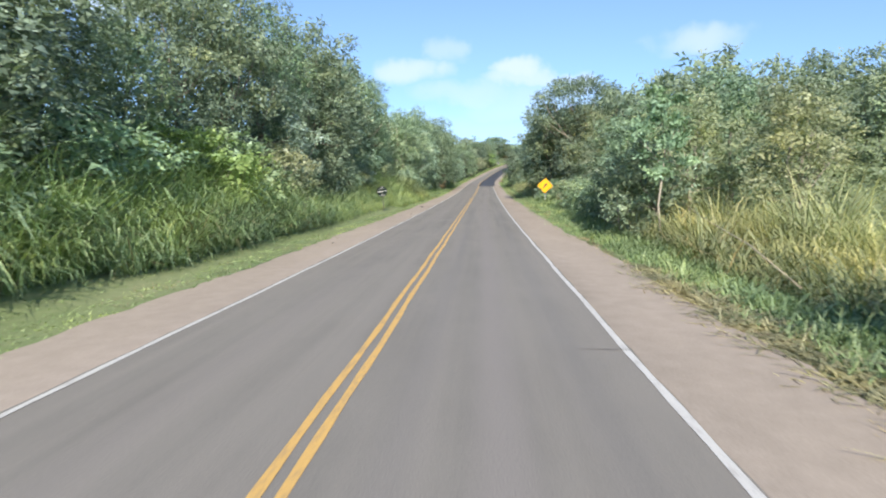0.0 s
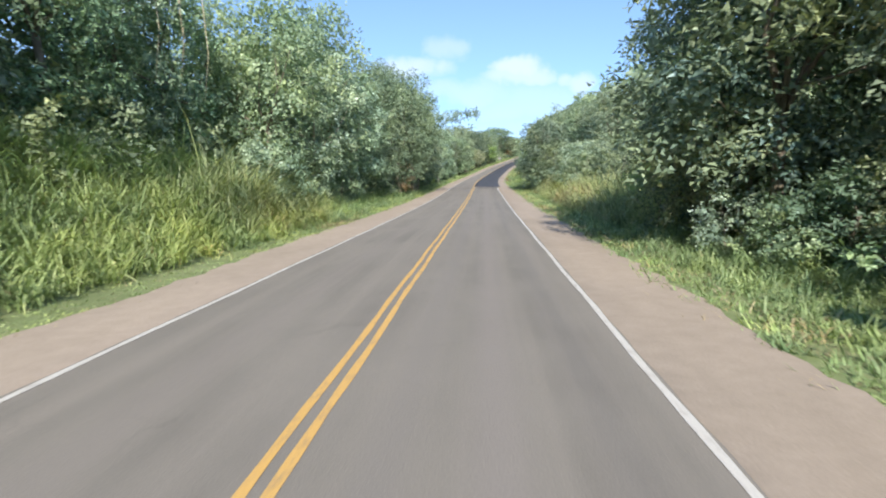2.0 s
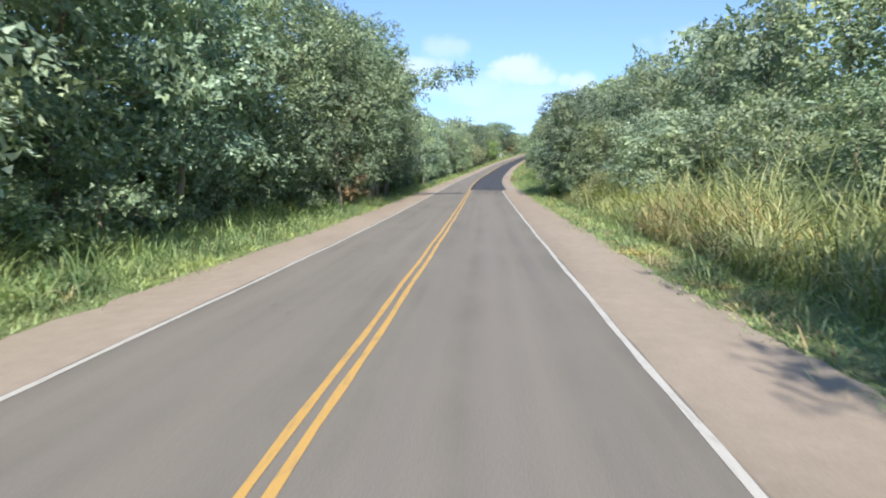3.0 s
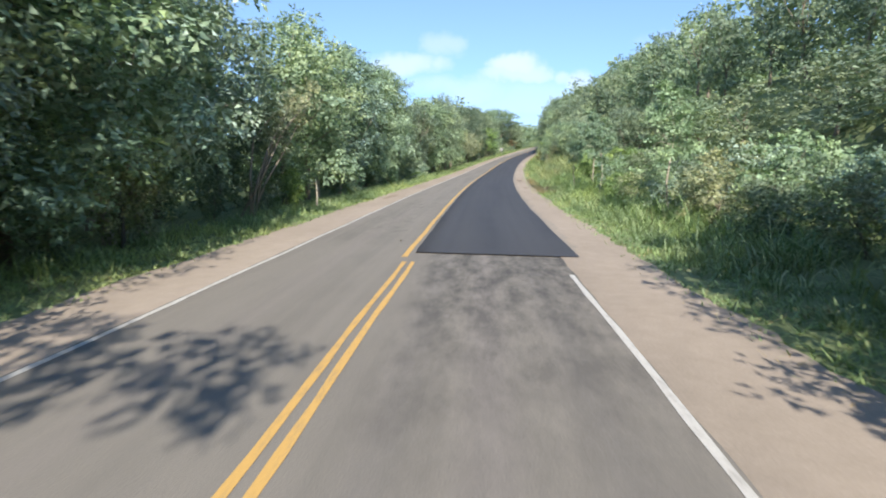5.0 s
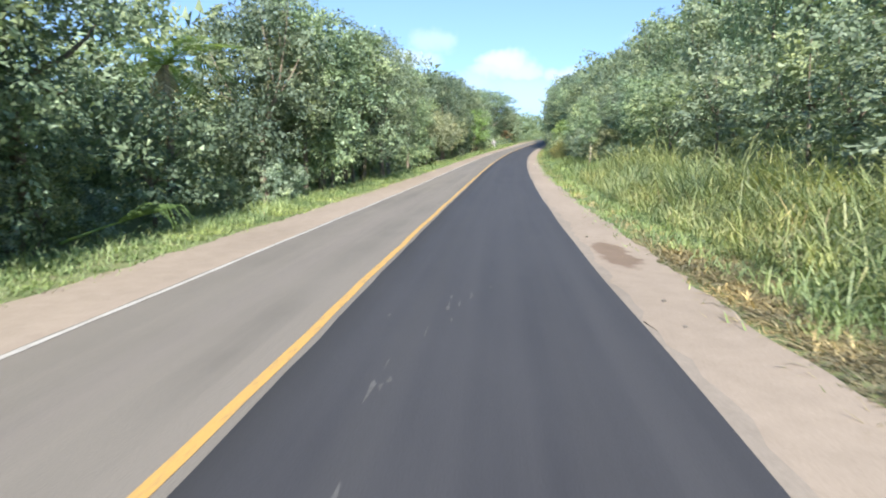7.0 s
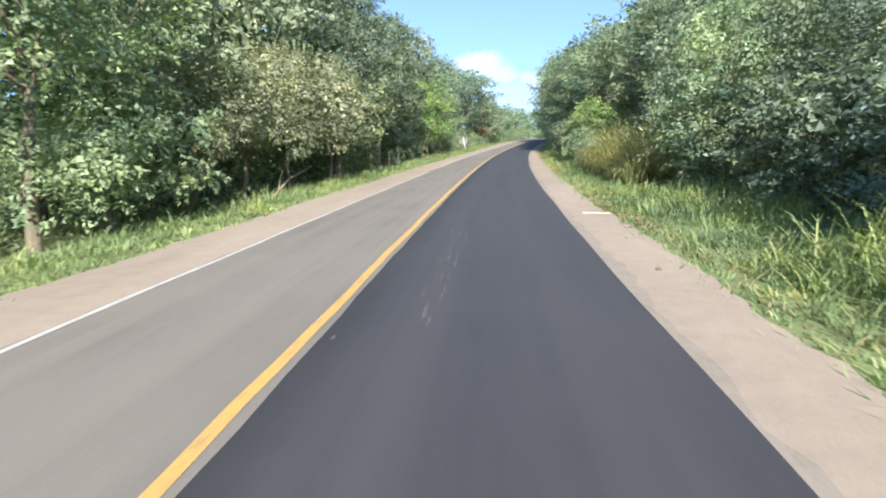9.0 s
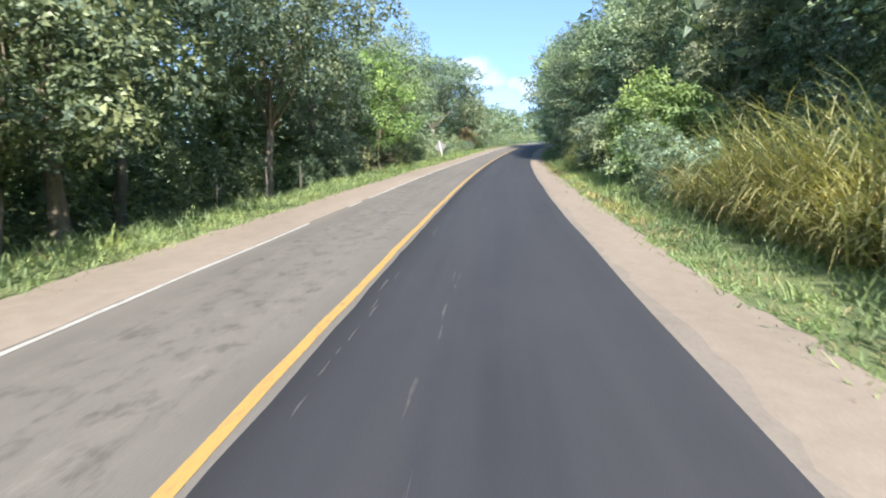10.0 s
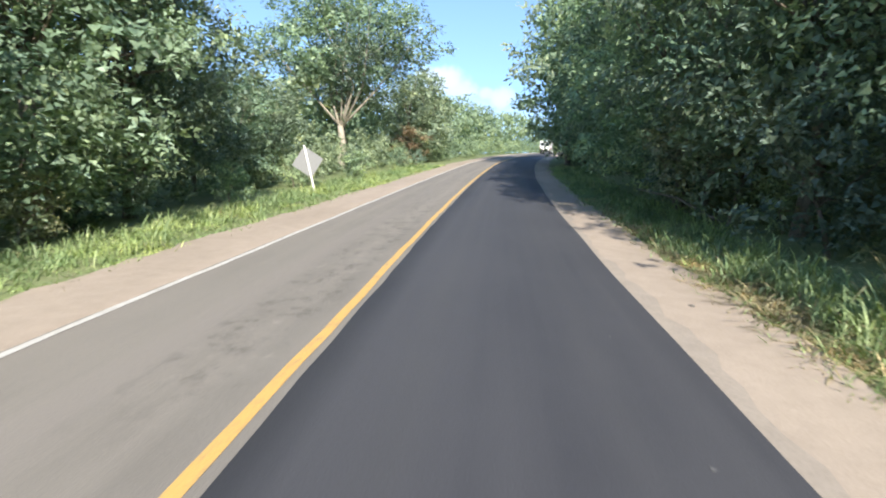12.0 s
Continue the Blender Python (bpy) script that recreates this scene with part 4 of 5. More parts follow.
# the wooded slope and the second row of trees, too many to count
for row, o0 in enumerate((20, 25, 31, 39)):
    s = 44.0 + row * 16
    while s < 480:
        if not (row == 0 and 84 < s < 300):
            o, h = o0 + rnd.uniform(-3.0, 3.0), rnd.uniform(8.5, 12.6)
            if (row == 1 and s < 330) or (row == 0 and s < 90):
                rnd.choice(HILL).set(s, o, h, rnd.uniform(0, 6.28), "trees on the slope", 1.1)
            else:
                FAR_SPOTS.append((s, o, h))
        s += rnd.uniform(6.0, 9.0)
for k in range(18):
    rnd.choice(HILL).set(rnd.uniform(30, 84), rnd.uniform(34, 48), rnd.uniform(8.5, 11.5), rnd.uniform(0, 6), "trees beyond the field", 1.2)
for k in range(60):
    FAR_SPOTS.append((k * 7.0 + rnd.uniform(-2, 2), rnd.uniform(-24, -20), rnd.uniform(5.5, 8.5)))
# low growth between the trunks
s = 14.0
while s < 400:
    FAR_SPOTS.append((s, rnd.uniform(-13.6, -12.0), rnd.uniform(2.6, 4.4)))
    if s > 36:
        for k in range(2):
            FAR_SPOTS.append((s + rnd.uniform(-1.5, 1.5), rnd.uniform(-11.8, -10.4), rnd.uniform(1.8, 3.2)))
    if 52 < s < 104:
        FAR_SPOTS.append((s, rnd.uniform(-19, -15.0), rnd.uniform(5.0, 7.5)))
    if 36 < s < 84 or s > 250:
        FAR_SPOTS.append((s, rnd.uniform(13.5, 15.5), rnd.uniform(2.6, 4.2)))
    s += rnd.uniform(2.6, 3.8)
for k in range(34):
    FAR_SPOTS.append((rnd.uniform(284, 318), rnd.uniform(-19.5, -13.2), rnd.uniform(4.5, 8.0)))
for k in range(66):
    FAR_SPOTS.append((100 + k * 5.0 + rnd.uniform(-2, 2), rnd.uniform(-29, -25), rnd.uniform(8.5, 11)))
for k in range(330):
    FAR_SPOTS.append((rnd.uniform(20, 560), rnd.uniform(-75, -26), rnd.uniform(6, 10)))
    FAR_SPOTS.append((rnd.uniform(110, 560), rnd.uniform(45, 95), rnd.uniform(8, 12)))
for k in range(22):
    FAR_SPOTS.append((rnd.uniform(40, 150), rnd.uniform(52, 80), rnd.uniform(9, 13)))


def build_woodland():
    rg = np.random.default_rng(3)
    kinds = []
    for seed, count, size in ((31, 470, 0.5), (32, 470, 0.5), (33, 470, 0.5), (34, 210, 0.66), (35, 210, 0.66)):
        lobes = lobe_set(seed, 10, 3.6, 0.3, 15)
        me = crown_mesh("far_crown", seed, lobes, count, size, LEAF["far"], 0.3)
        co = np.zeros(len(me.vertices) * 3)
        me.vertices.foreach_get("co", co)
        tri = np.zeros(len(me.polygons) * 3, np.int64)
        me.polygons.foreach_get("vertices", tri)
        bpy.data.meshes.remove(me)
        kinds.append((co.reshape(-1, 3), tri.reshape(-1, 3)))
    sheets = {"thicket": ([], []), "woodland": ([], [])}
    count = dict.fromkeys(sheets, 0)
    for s, o, h in FAR_SPOTS:
        sort = "thicket" if abs(o) < 20 and s < 390 else "woodland"
        co, tri = kinds[int(rg.integers(3)) if (27 > o > 0 or (o < 0 and s > 395)) and s < 455 else 3 + int(rg.integers(2))]
        a, k, w = rg.uniform(0, 6.28), h / 10, rg.uniform(0.9, 1.2)
        R = np.array([[math.cos(a), -math.sin(a), 0], [math.sin(a), math.cos(a), 0], [0, 0, 1]])
        at = lay(s, o, land(s, o))
        sheets[sort][0].append(co * [k * w, k * w, k] @ R.T + at)
        sheets[sort][1].append(tri + count[sort])
        count[sort] += len(co)
    for sort, leaf, label in (("thicket", "dark", "dark green undergrowth between the trunks of the wood"), ("woodland", "far", "mixed green woodland on the slope behind the verge")):
        V, F = sheets[sort]
        tagged(new(sort, mesh_of(sort, np.concatenate(V), np.concatenate(F), [LEAF[leaf]])), label, "woodland", "", "stuff")


build_woodland()


# ---- grasses ----
def blades(rng, s, o, base_h, length, width, bend, name, mat, label, fine=True, reach=1.0):
    """Curved tapered blades as one sheet of stuff: three triangles each, or one for short grass."""
    n = len(s)
    root = lay(s, o, base_h)
    a = rng.uniform(0, 2 * math.pi, n)
    d = np.stack([np.cos(a), np.sin(a), 0 * a], 1)
    side = np.stack([-np.sin(a), np.cos(a), 0 * a], 1)
    up = np.array([0, 0, 1.0])
    L, B, Wd = length[:, None], bend[:, None], width[:, None]
    p1 = root + up * L * 0.6 + d * L * B * 0.22
    p2 = root + up * L * (0.97 - 0.62 * B) + d * L * B * 0.8 * reach
    i = np.arange(n)[:, None]
    if fine:
        v = np.stack([root - side * Wd * 0.35, root + side * Wd * 0.35, p1 + side * Wd * 0.5, p1 - side * Wd * 0.5, p2], 1).reshape(-1, 3)
        f3 = np.concatenate([i * 5 + [0, 1, 2], i * 5 + [0, 2, 3], i * 5 + [3, 2, 4]])
    else:
        v = np.stack([root - side * Wd * 0.5, root + side * Wd * 0.5, p2], 1).reshape(-1, 3)
        f3 = i * 3 + [0, 1, 2]
    return tagged(new(name, mesh_of(name, v, f3, [mat])), label, "grass", "", "stuff")


def cut(s, o):
    """Where the verge has been cut down to litter."""
    return ((s > 182.5) & (s < 190.5) & (o > 5.4) & (o < 7.3 + 0.4 * np.sin(s * 1.9))) | ((s > 190) & (s < 207) & (o > 5.4) & (o < 6.25 + 0.25 * np.sin(s * 1.7))) | ((s < 26) & (o > 0) & (o < 5.95 + 0.15 * np.sin(s * 2.3)))


def clumps(rng, n, per, s0, s1, o0, o1, spread):
    s, o = rng.uniform(s0, s1, n), rng.uniform(o0, o1, n)
    scale = np.repeat(rng.uniform(0.6, 1.3, n), per)
    return np.repeat(s, per) + rng.normal(size=n * per) * spread, np.repeat(o, per) + rng.normal(size=n * per) * spread, scale


def tussocks(rng, spots, height, width, name, mat, label, per=15, stiff=1.0):
    """Arching blades fanning out of clumps, five triangles each."""
    s, o = spots
    if mat is GRASS:
        grown = ~cut(s, o)
        s, o = s[grown], o[grown]
    n = len(s) * per
    k = np.repeat(rng.uniform(0.55, 1.15, len(s)) * (1 + 0.4 * swell(s * 2.3, o * 2.0)), per)
    rs, ro = np.repeat(s, per) + rng.normal(size=n) * 0.12, np.repeat(o, per) + rng.normal(size=n) * 0.12
    p = lay(rs, ro, land(rs, ro) - 0.04)
    L = (height * 1.2 * k * rng.uniform(0.4, 1.0, n))[:, None]
    a = rng.uniform(0, 2 * math.pi, n)
    d, side = np.stack([np.cos(a), np.sin(a), 0 * a], 1), np.stack([-np.sin(a), np.cos(a), 0 * a], 1)
    e0, dq = np.radians(rng.uniform(56, 89, n)) * stiff, rng.uniform(0.7, 2.5, n) * min(1.0, stiff)
    W = (width * rng.uniform(0.7, 1.3, n))[:, None]
    pts = [p]
    for u, f in ((0.15, 0.42), (0.55, 0.33), (0.95, 0.25)):
        e = (e0 - dq * u)[:, None]
        pts.append(pts[-1] + (d * np.cos(e) + np.array([0, 0, 1.0]) * np.sin(e)) * L * f)
    v = np.stack([pts[0] - side * W * 0.3, pts[0] + side * W * 0.3, pts[1] + side * W * 0.5, pts[1] - side * W * 0.5, pts[2] + side * W * 0.38, pts[2] - side * W * 0.38, pts[3]], 1).reshape(-1, 3)
    i = np.arange(n)[:, None] * 7
    f = np.concatenate([i + [0, 1, 2], i + [0, 2, 3], i + [3, 2, 4], i + [3, 4, 5], i + [5, 4, 6]])
    return tagged(new(name, mesh_of(name, v, f, [mat])), label, "grass", "", "stuff")


rng = np.random.default_rng(5)
for side, o0, o1 in ((-1, -8.4, -4.8), (1, 5.1, 8.4)):
    # low verge grass, thinning out unevenly towards the dirt
    s, o, k = clumps(rng, 17000, 8, -8, 385, o0, o1, 0.12)
    edge = np.abs(o) - (4.8 if side < 0 else 5.1)
    keep = ~cut(s, o) & (edge > 0.28 + 0.22 * swell(s * 3.3, o * 0.2) + 0.14 * rng.normal(size=len(s)))
    s, o, k = s[keep], o[keep], k[keep]
    high = np.interp(s, [0, 75, 95], [0.45, 0.55, 1.3]) if side < 0 else 1.3
    ln = k * rng.uniform(0.08, 0.33, len(s)) * high
    blades(rng, s, o, land(s, o) - 0.03, ln, rng.uniform(0.025, 0.05, len(s)), rng.uniform(0.6, 1.5, len(s)), "verge_grass", GRASS, "low green verge grass beside the dirt shoulder", False)
    # dry bits
    s, o, k = clumps(rng, 900, 8, -8, 385, o0 + 1.5 * (side < 0), o1 - 1.5 * (side > 0), 0.2)
    blades(rng, s, o, land(s, o) - 0.02, k * rng.uniform(0.15, 0.4, len(s)), rng.uniform(0.012, 0.025, len(s)), rng.uniform(0.8, 1.3, len(s)), "dry_litter", STRAW, "dry straw-coloured grass litter on the verge", False)


def cane(s0, s1, o0, o1, height, n, label, mat=None, straw=0.15, wide=0.0):
    """A stand of tall grass: arching clumps, taller at the back, dry leaves low down."""
    n = int(n * 0.53)
    s, o = rng.uniform(s0, s1, n), rng.uniform(min(o0, o1), max(o0, o1), n)
    back = (np.abs(o) - min(abs(o0), abs(o1))) / abs(o1 - o0)
    for lo, hi, f in ((0.0, 0.3, 0.6), (0.3, 0.6, 0.85), (0.6, 1.01, 1.05)):
        q = (back >= lo) & (back < hi)
        tussocks(rng, (s[q], o[q]), height * f, wide or (0.03 if height > 1.5 else 0.025), "tall_grass", mat or CANE, label)
    q = rng.random(n) < straw
    if q.sum() > 3:
        tussocks(rng, (s[q] + 0.2, o[q]), height * 0.6, 0.028, "dry_grass", STRAW, "dry straw-coloured leaves low in the stand", 8, 0.85)


# the mown strip at the start
s, o, k = clumps(rng, 8000, 8, -4, 82, -7.4, -5.0, 0.12)
keep = -5.0 - o > 0.15 + 0.15 * swell(s * 3.3, o * 0.2)
s, o = s[keep], o[keep]
blades(rng, s, o, land(s, o) - 0.03, rng.uniform(0.05, 0.12, len(s)), rng.uniform(0.03, 0.05, len(s)), rng.uniform(1.1, 1.5, len(s)), "mown_grass", GRASS, "short mown green grass beside the dirt shoulder", False)
# the dry field beyond the reeds
s, o = rng.uniform(4, 62, 9000), rng.uniform(13.0, 34.0, 9000)
blades(rng, s, o, land(s, o) - 0.03, rng.uniform(0.25, 0.6, 9000), rng.uniform(0.05, 0.1, 9000), rng.uniform(0.5, 1.3, 9000), "field_grass", DRY_CANE, "yellowing grass in the open field", False)
# short thick tufts towards the dirt, then scattered arching ones
for o0, o1, s0, n in ((-7.0, -5.3, 76, 1900), (5.75, 7.3, -4, 2400)):
    tussocks(rng, (rng.uniform(s0, 360, n), rng.uniform(o0, o1, n)), 0.26, 0.024, "short_grass", GRASS, "short thick green grass beside the dirt shoulder", 8, 0.8)
for o0, o1, s0, n in ((-8.4, -5.8, 80, 1900), (6.2, 8.4, -8, 2100)):
    tussocks(rng, (rng.uniform(s0, 385, n), rng.uniform(o0, o1, n)), 0.68, 0.028, "grass_tufts", GRASS, "arching green grass tufts on the verge", 9)
cane(1, 16, -8.5, -11.8, 3.9, 2000, "tall green cane grass on the bank before the trees", CANE_GREEN, 0.1, 0.04)
cane(15, 37, -7.8, -11.4, 3.6, 2500, "tall green cane grass on the bank before the trees", CANE_GREEN, 0.1, 0.04)
cane(36, 62, -7.6, -10.8, 2.0, 1100, "tall fresh green grass arching on the bank", GRASS, 0.08)
cane(60, 88, -6.7, -13.0, 1.9, 4300, "tall fresh green grass arching on the bank", GRASS, 0.1, 0.034)
cane(78, 90, -7.0, -9.6, 2.9, 800, "tall yellowish cane arching over the bank", CANE, 0.2, 0.036)
cane(86, 130, -6.0, -9.0, 1.5, 1000, "rough green grass before the trees", GRASS, 0.08)
cane(130, 385, -6.4, -8.4, 0.75, 2100, "low rough green grass before the shrubs", GRASS, 0.08)
cane(4, 27, 7.9, 12.5, 2.7, 1900, "half-dry reeds leaning at the edge of the field", DRY_CANE, 0.2)
cane(18, 40, 8.9, 12.5, 3.3, 1000, "half-dry reeds leaning at the edge of the field", DRY_CANE, 0.25)
cane(-3, 42, 6.2, 8.3, 0.75, 1500, "thick fresh green grass before the reeds", GRASS, 0.0, 0.03)
cane(40, 80, 6.8, 9.6, 0.95, 1500, "thick fresh green grass before the shrubs", GRASS, 0.05)
cane(84, 127, 7.6, 12.0, 3.3, 1400, "tall yellowish green cane at the edge of the wood", CANE, 0.3)
cane(126, 152, 6.9, 8.8, 1.1, 300, "rough green cane grass before the shrubs")
cane(150, 201, 6.6, 9.6, 1.5, 1400, "bright green broad-leaved grass arching before the bushes", GRASS, 0.06)
cane(199, 237, 7.5, 12.0, 2.6, 1700, "dense stand of tall green cane", straw=0.12)
cane(257, 272, 6.8, 11.0, 0.9, 900, "low green grass before the shrubs", GRASS, 0.1)
cane(237, 257, 6.8, 10.0, 1.8, 620, "rough green cane grass before the shrubs", GRASS, 0.1)
cane(275, 296, 8.4, 11.6, 4.0, 1300, "tall half-dry cane with brown leaves low down", DRY_CANE, 0.5, 0.036)
cane(316, 328, 8.0, 10.0, 3.9, 560, "tall half-dry cane at the wood's edge", CANE, 0.3)
cane(265, 276, 5.9, 7.6, 0.8, 120, "bright green grass clump on the verge", GRASS, 0.05)
cane(328, 332, 7.4, 8.6, 2.6, 60, "half-dry arching cane before the dark trees", DRY_CANE, 0.3)
cane(324, 337, 6.1, 7.7, 1.1, 260, "bright green grass clump in the sun", GRASS, 0.05)
cane(100, 108, 7.8, 9.6, 2.3, 260, "tall dry brown cane among green", STRAW, 0.9)
cane(292, 350, 6.4, 8.2, 0.95, 600, "bright green arching grass at the wood's edge", GRASS)
cane(368, 381, 6.6, 8.8, 0.9, 260, "bright green arching grass in a sunlit gap", GRASS)
cane(350, 390, 6.4, 7.6, 0.6, 200, "low rough grass before the trees")

# ---- signs, posts, the van and small things ----
SIGN_YELLOW = plain_material("sign_yellow", (0.74, 0.36, 0.008), 0.6, spread=0.06, spec=0.2)
SIGN_BLACK = plain_material("sign_black", (0.02, 0.02, 0.02), 0.5)
SIGN_BACK = plain_material("sign_back_grey", (0.2, 0.2, 0.198), 0.6, spread=0.1)
DISC_BACK = plain_material("sign_back_black", (0.016, 0.024, 0.02), 0.9, spread=0.25, spec=0.1)
GALVANISED = plain_material("galvanised_steel", (0.42, 0.42, 0.41), 0.55, 0.6)
POST_WHITE = plain_material("white_painted_post", (0.75, 0.74, 0.7), 0.6)
POST_DARK = plain_material("weathered_post", (0.12, 0.11, 0.09), 0.9)
WOOD_PALE = plain_material("pale_wood", (0.68, 0.6, 0.47), 0.8, scale=6)
VAN_WHITE = plain_material("van_white", (0.78, 0.78, 0.77), 0.35, spread=0.04)
GLASS_DARK = plain_material("tinted_glass", (0.02, 0.024, 0.028), 0.08)
RUBBER = plain_material("rubber", (0.02, 0.02, 0.02), 0.85)
RED_LENS = plain_material("red_lens", (0.45, 0.02, 0.02), 0.25)
STONE = plain_material("stone", (0.13, 0.115, 0.1), 0.9, scale=20, spread=0.3)
WORN = plain_material("worn_asphalt", (0.172, 0.153, 0.135), 0.9, scale=4, spread=0.2)
TAR = plain_material("tar_patch", (0.09, 0.082, 0.076), 0.8, spread=0.25)
CHALK = plain_material("chalky_scuff", (0.1, 0.098, 0.097), 0.9, scale=9, spread=0.25)
LITTER = plain_material("pale_litter", (0.75, 0.74, 0.7), 0.7)


def stand(name, s, o, turn=0.0, h=None, label="", category="", group="", kind=""):
    """An empty at a place by the road, facing back along it."""
    x, y, z = lay(s, o, land(s, o) if h is None else h)
    ob = tagged(new(name), label, category, group, kind)
    ob.matrix_basis = Matrix.LocRotScale((x, y, z), Euler((0, 0, heading(s) + turn)), None)
    return ob


def plate_bm(outline, thick, bevel=0.004):
    """A flat plate in the x-z plane with rounded rim, thickness along y."""
    bm = bmesh.new()
    f = bm.faces.new([bm.verts.new((x, 0, z)) for x, z in outline])
    ext = bmesh.ops.extrude_face_region(bm, geom=[f])
    bmesh.ops.translate(bm, verts=[v for v in ext["geom"] if isinstance(v, bmesh.types.BMVert)], vec=(0, thick, 0))
    bmesh.ops.recalc_face_normals(bm, faces=bm.faces)
    bmesh.ops.bevel(bm, geom=list(bm.edges), offset=bevel, segments=1, affect="EDGES")
    return bm


def rounded_diamond(r, corner=0.07):
    pts = []
    for k in range(4):
        a = math.pi / 2 * k
        tip, side = Vector((math.cos(a), math.sin(a))) * r, Vector((-math.sin(a), math.cos(a)))
        inward = -Vector((math.cos(a), math.sin(a)))
        for t in (-1, -0.5, 0, 0.5, 1):
            pts.append(tuple(tip + inward * corner * (0.45 + 0.55 * t * t) + side * corner * t))
    return pts


def flat_bm(points, y):
    bm = bmesh.new()
    bm.faces.new([bm.verts.new((x, y, z)) for x, z in points])
    return bm


def build_curve_sign():
    thing = stand("road_sign", 63.0, 8.0, radians(-6), label="yellow diamond curve warning sign on a thin post", category="road sign")
    c = 1.92
    part("post", box_bm(0.07, 0.05, c + 0.5, (0, 0.04, (c + 0.5) / 2 - 0.35), 0.006), GALVANISED, thing)
    tilt = Matrix.Translation((0, 0, c)) @ Matrix.Rotation(radians(3), 4, "Y")
    plate = part("plate", plate_bm(rounded_diamond(0.815), 0.012), SIGN_YELLOW, thing, "glossy yellow diamond plate")
    plate.matrix_basis = tilt
    # curved arrow: rises, then bends to the right
    left, right = [], []
    for k in range(11):
        t = k / 10
        a = radians(4 + 42 * t)
        cx, cz = 0.33 - 0.47 * math.cos(a), -0.36 + 0.47 * math.sin(a) * 1.0
        nx, nz = math.cos(a), -math.sin(a)
        left.append((cx - nx * 0.055, cz + 0.05 - nz * 0.055))
        right.append((cx + nx * 0.055, cz + 0.05 + nz * 0.055))
    tip_a, (ex, ez) = radians(46), ((left[-1][0] + right[-1][0]) / 2, (left[-1][1] + right[-1][1]) / 2)
    dx, dz = math.sin(tip_a), math.cos(tip_a)
    head = [(ex + dz * 0.15, ez - dx * 0.15), (ex + dx * 0.3, ez + dz * 0.3), (ex - dz * 0.15, ez + dx * 0.15)]
    arrow = part("arrow", flat_bm(right + head + left[::-1], -0.006), SIGN_BLACK, plate, "black curved arrow")
    border = bmesh.new()
    for r0, r1 in ((0.775, 0.75),):
        a, b = rounded_diamond(r0), rounded_diamond(r1, 0.065)
        va, vb = ([border.verts.new((x, -0.005, z)) for x, z in q] for q in (a, b))
        for k in range(len(va)):
            j = (k + 1) % len(va)
            border.faces.new((va[k], va[j], vb[j], vb[k]))
    part("border", border, SIGN_BLACK, plate, "thin black border line")


def build_disc_back():
    thing = stand("road_sign", 51.9, -7.0, radians(4), label="round sign seen from its black back, on a thin leaning post", category="road sign")
    lean = Matrix.Rotation(radians(-5), 4, "Y")
    c = 1.82
    p = part("post", box_bm(0.05, 0.05, 2.6, (0, -0.04, 1.0), 0.006), POST_DARK, thing)
    p.matrix_basis = lean
    disc = part("plate", plate_bm([(0.46 * math.cos(2 * math.pi * k / 28), 0.46 * math.sin(2 * math.pi * k / 28)) for k in range(28)], 0.012), DISC_BACK, thing, "black back of a round plate")
    disc.matrix_basis = lean @ Matrix.Translation((0, 0, c))
    for z, w in ((0.3, 0.32), (0.0, 0.9), (-0.32, 0.32)):
        b = part("bracket", box_bm(w, 0.03, 0.03, (0, -0.02, z), 0.004), POST_WHITE, disc, "pale metal bracket bar")


def build_diamond_back():
    thing = stand("road_sign", 352.0, -7.7, radians(28), label="pale grey back of a diamond sign on a leaning white post", category="road sign")
    lean = Matrix.Rotation(radians(-13), 4, "Y")
    p = part("post", box_bm(0.09, 0.07, 3.0, (0, -0.04, 0.85), 0.008), POST_WHITE, thing)
    p.matrix_basis = lean
    plate = part("plate", plate_bm(rounded_diamond(0.82), 0.012), SIGN_BACK, thing, "bare grey metal back of a diamond plate")
    plate.matrix_basis = lean @ Matrix.Translation((0, 0, 1.5))


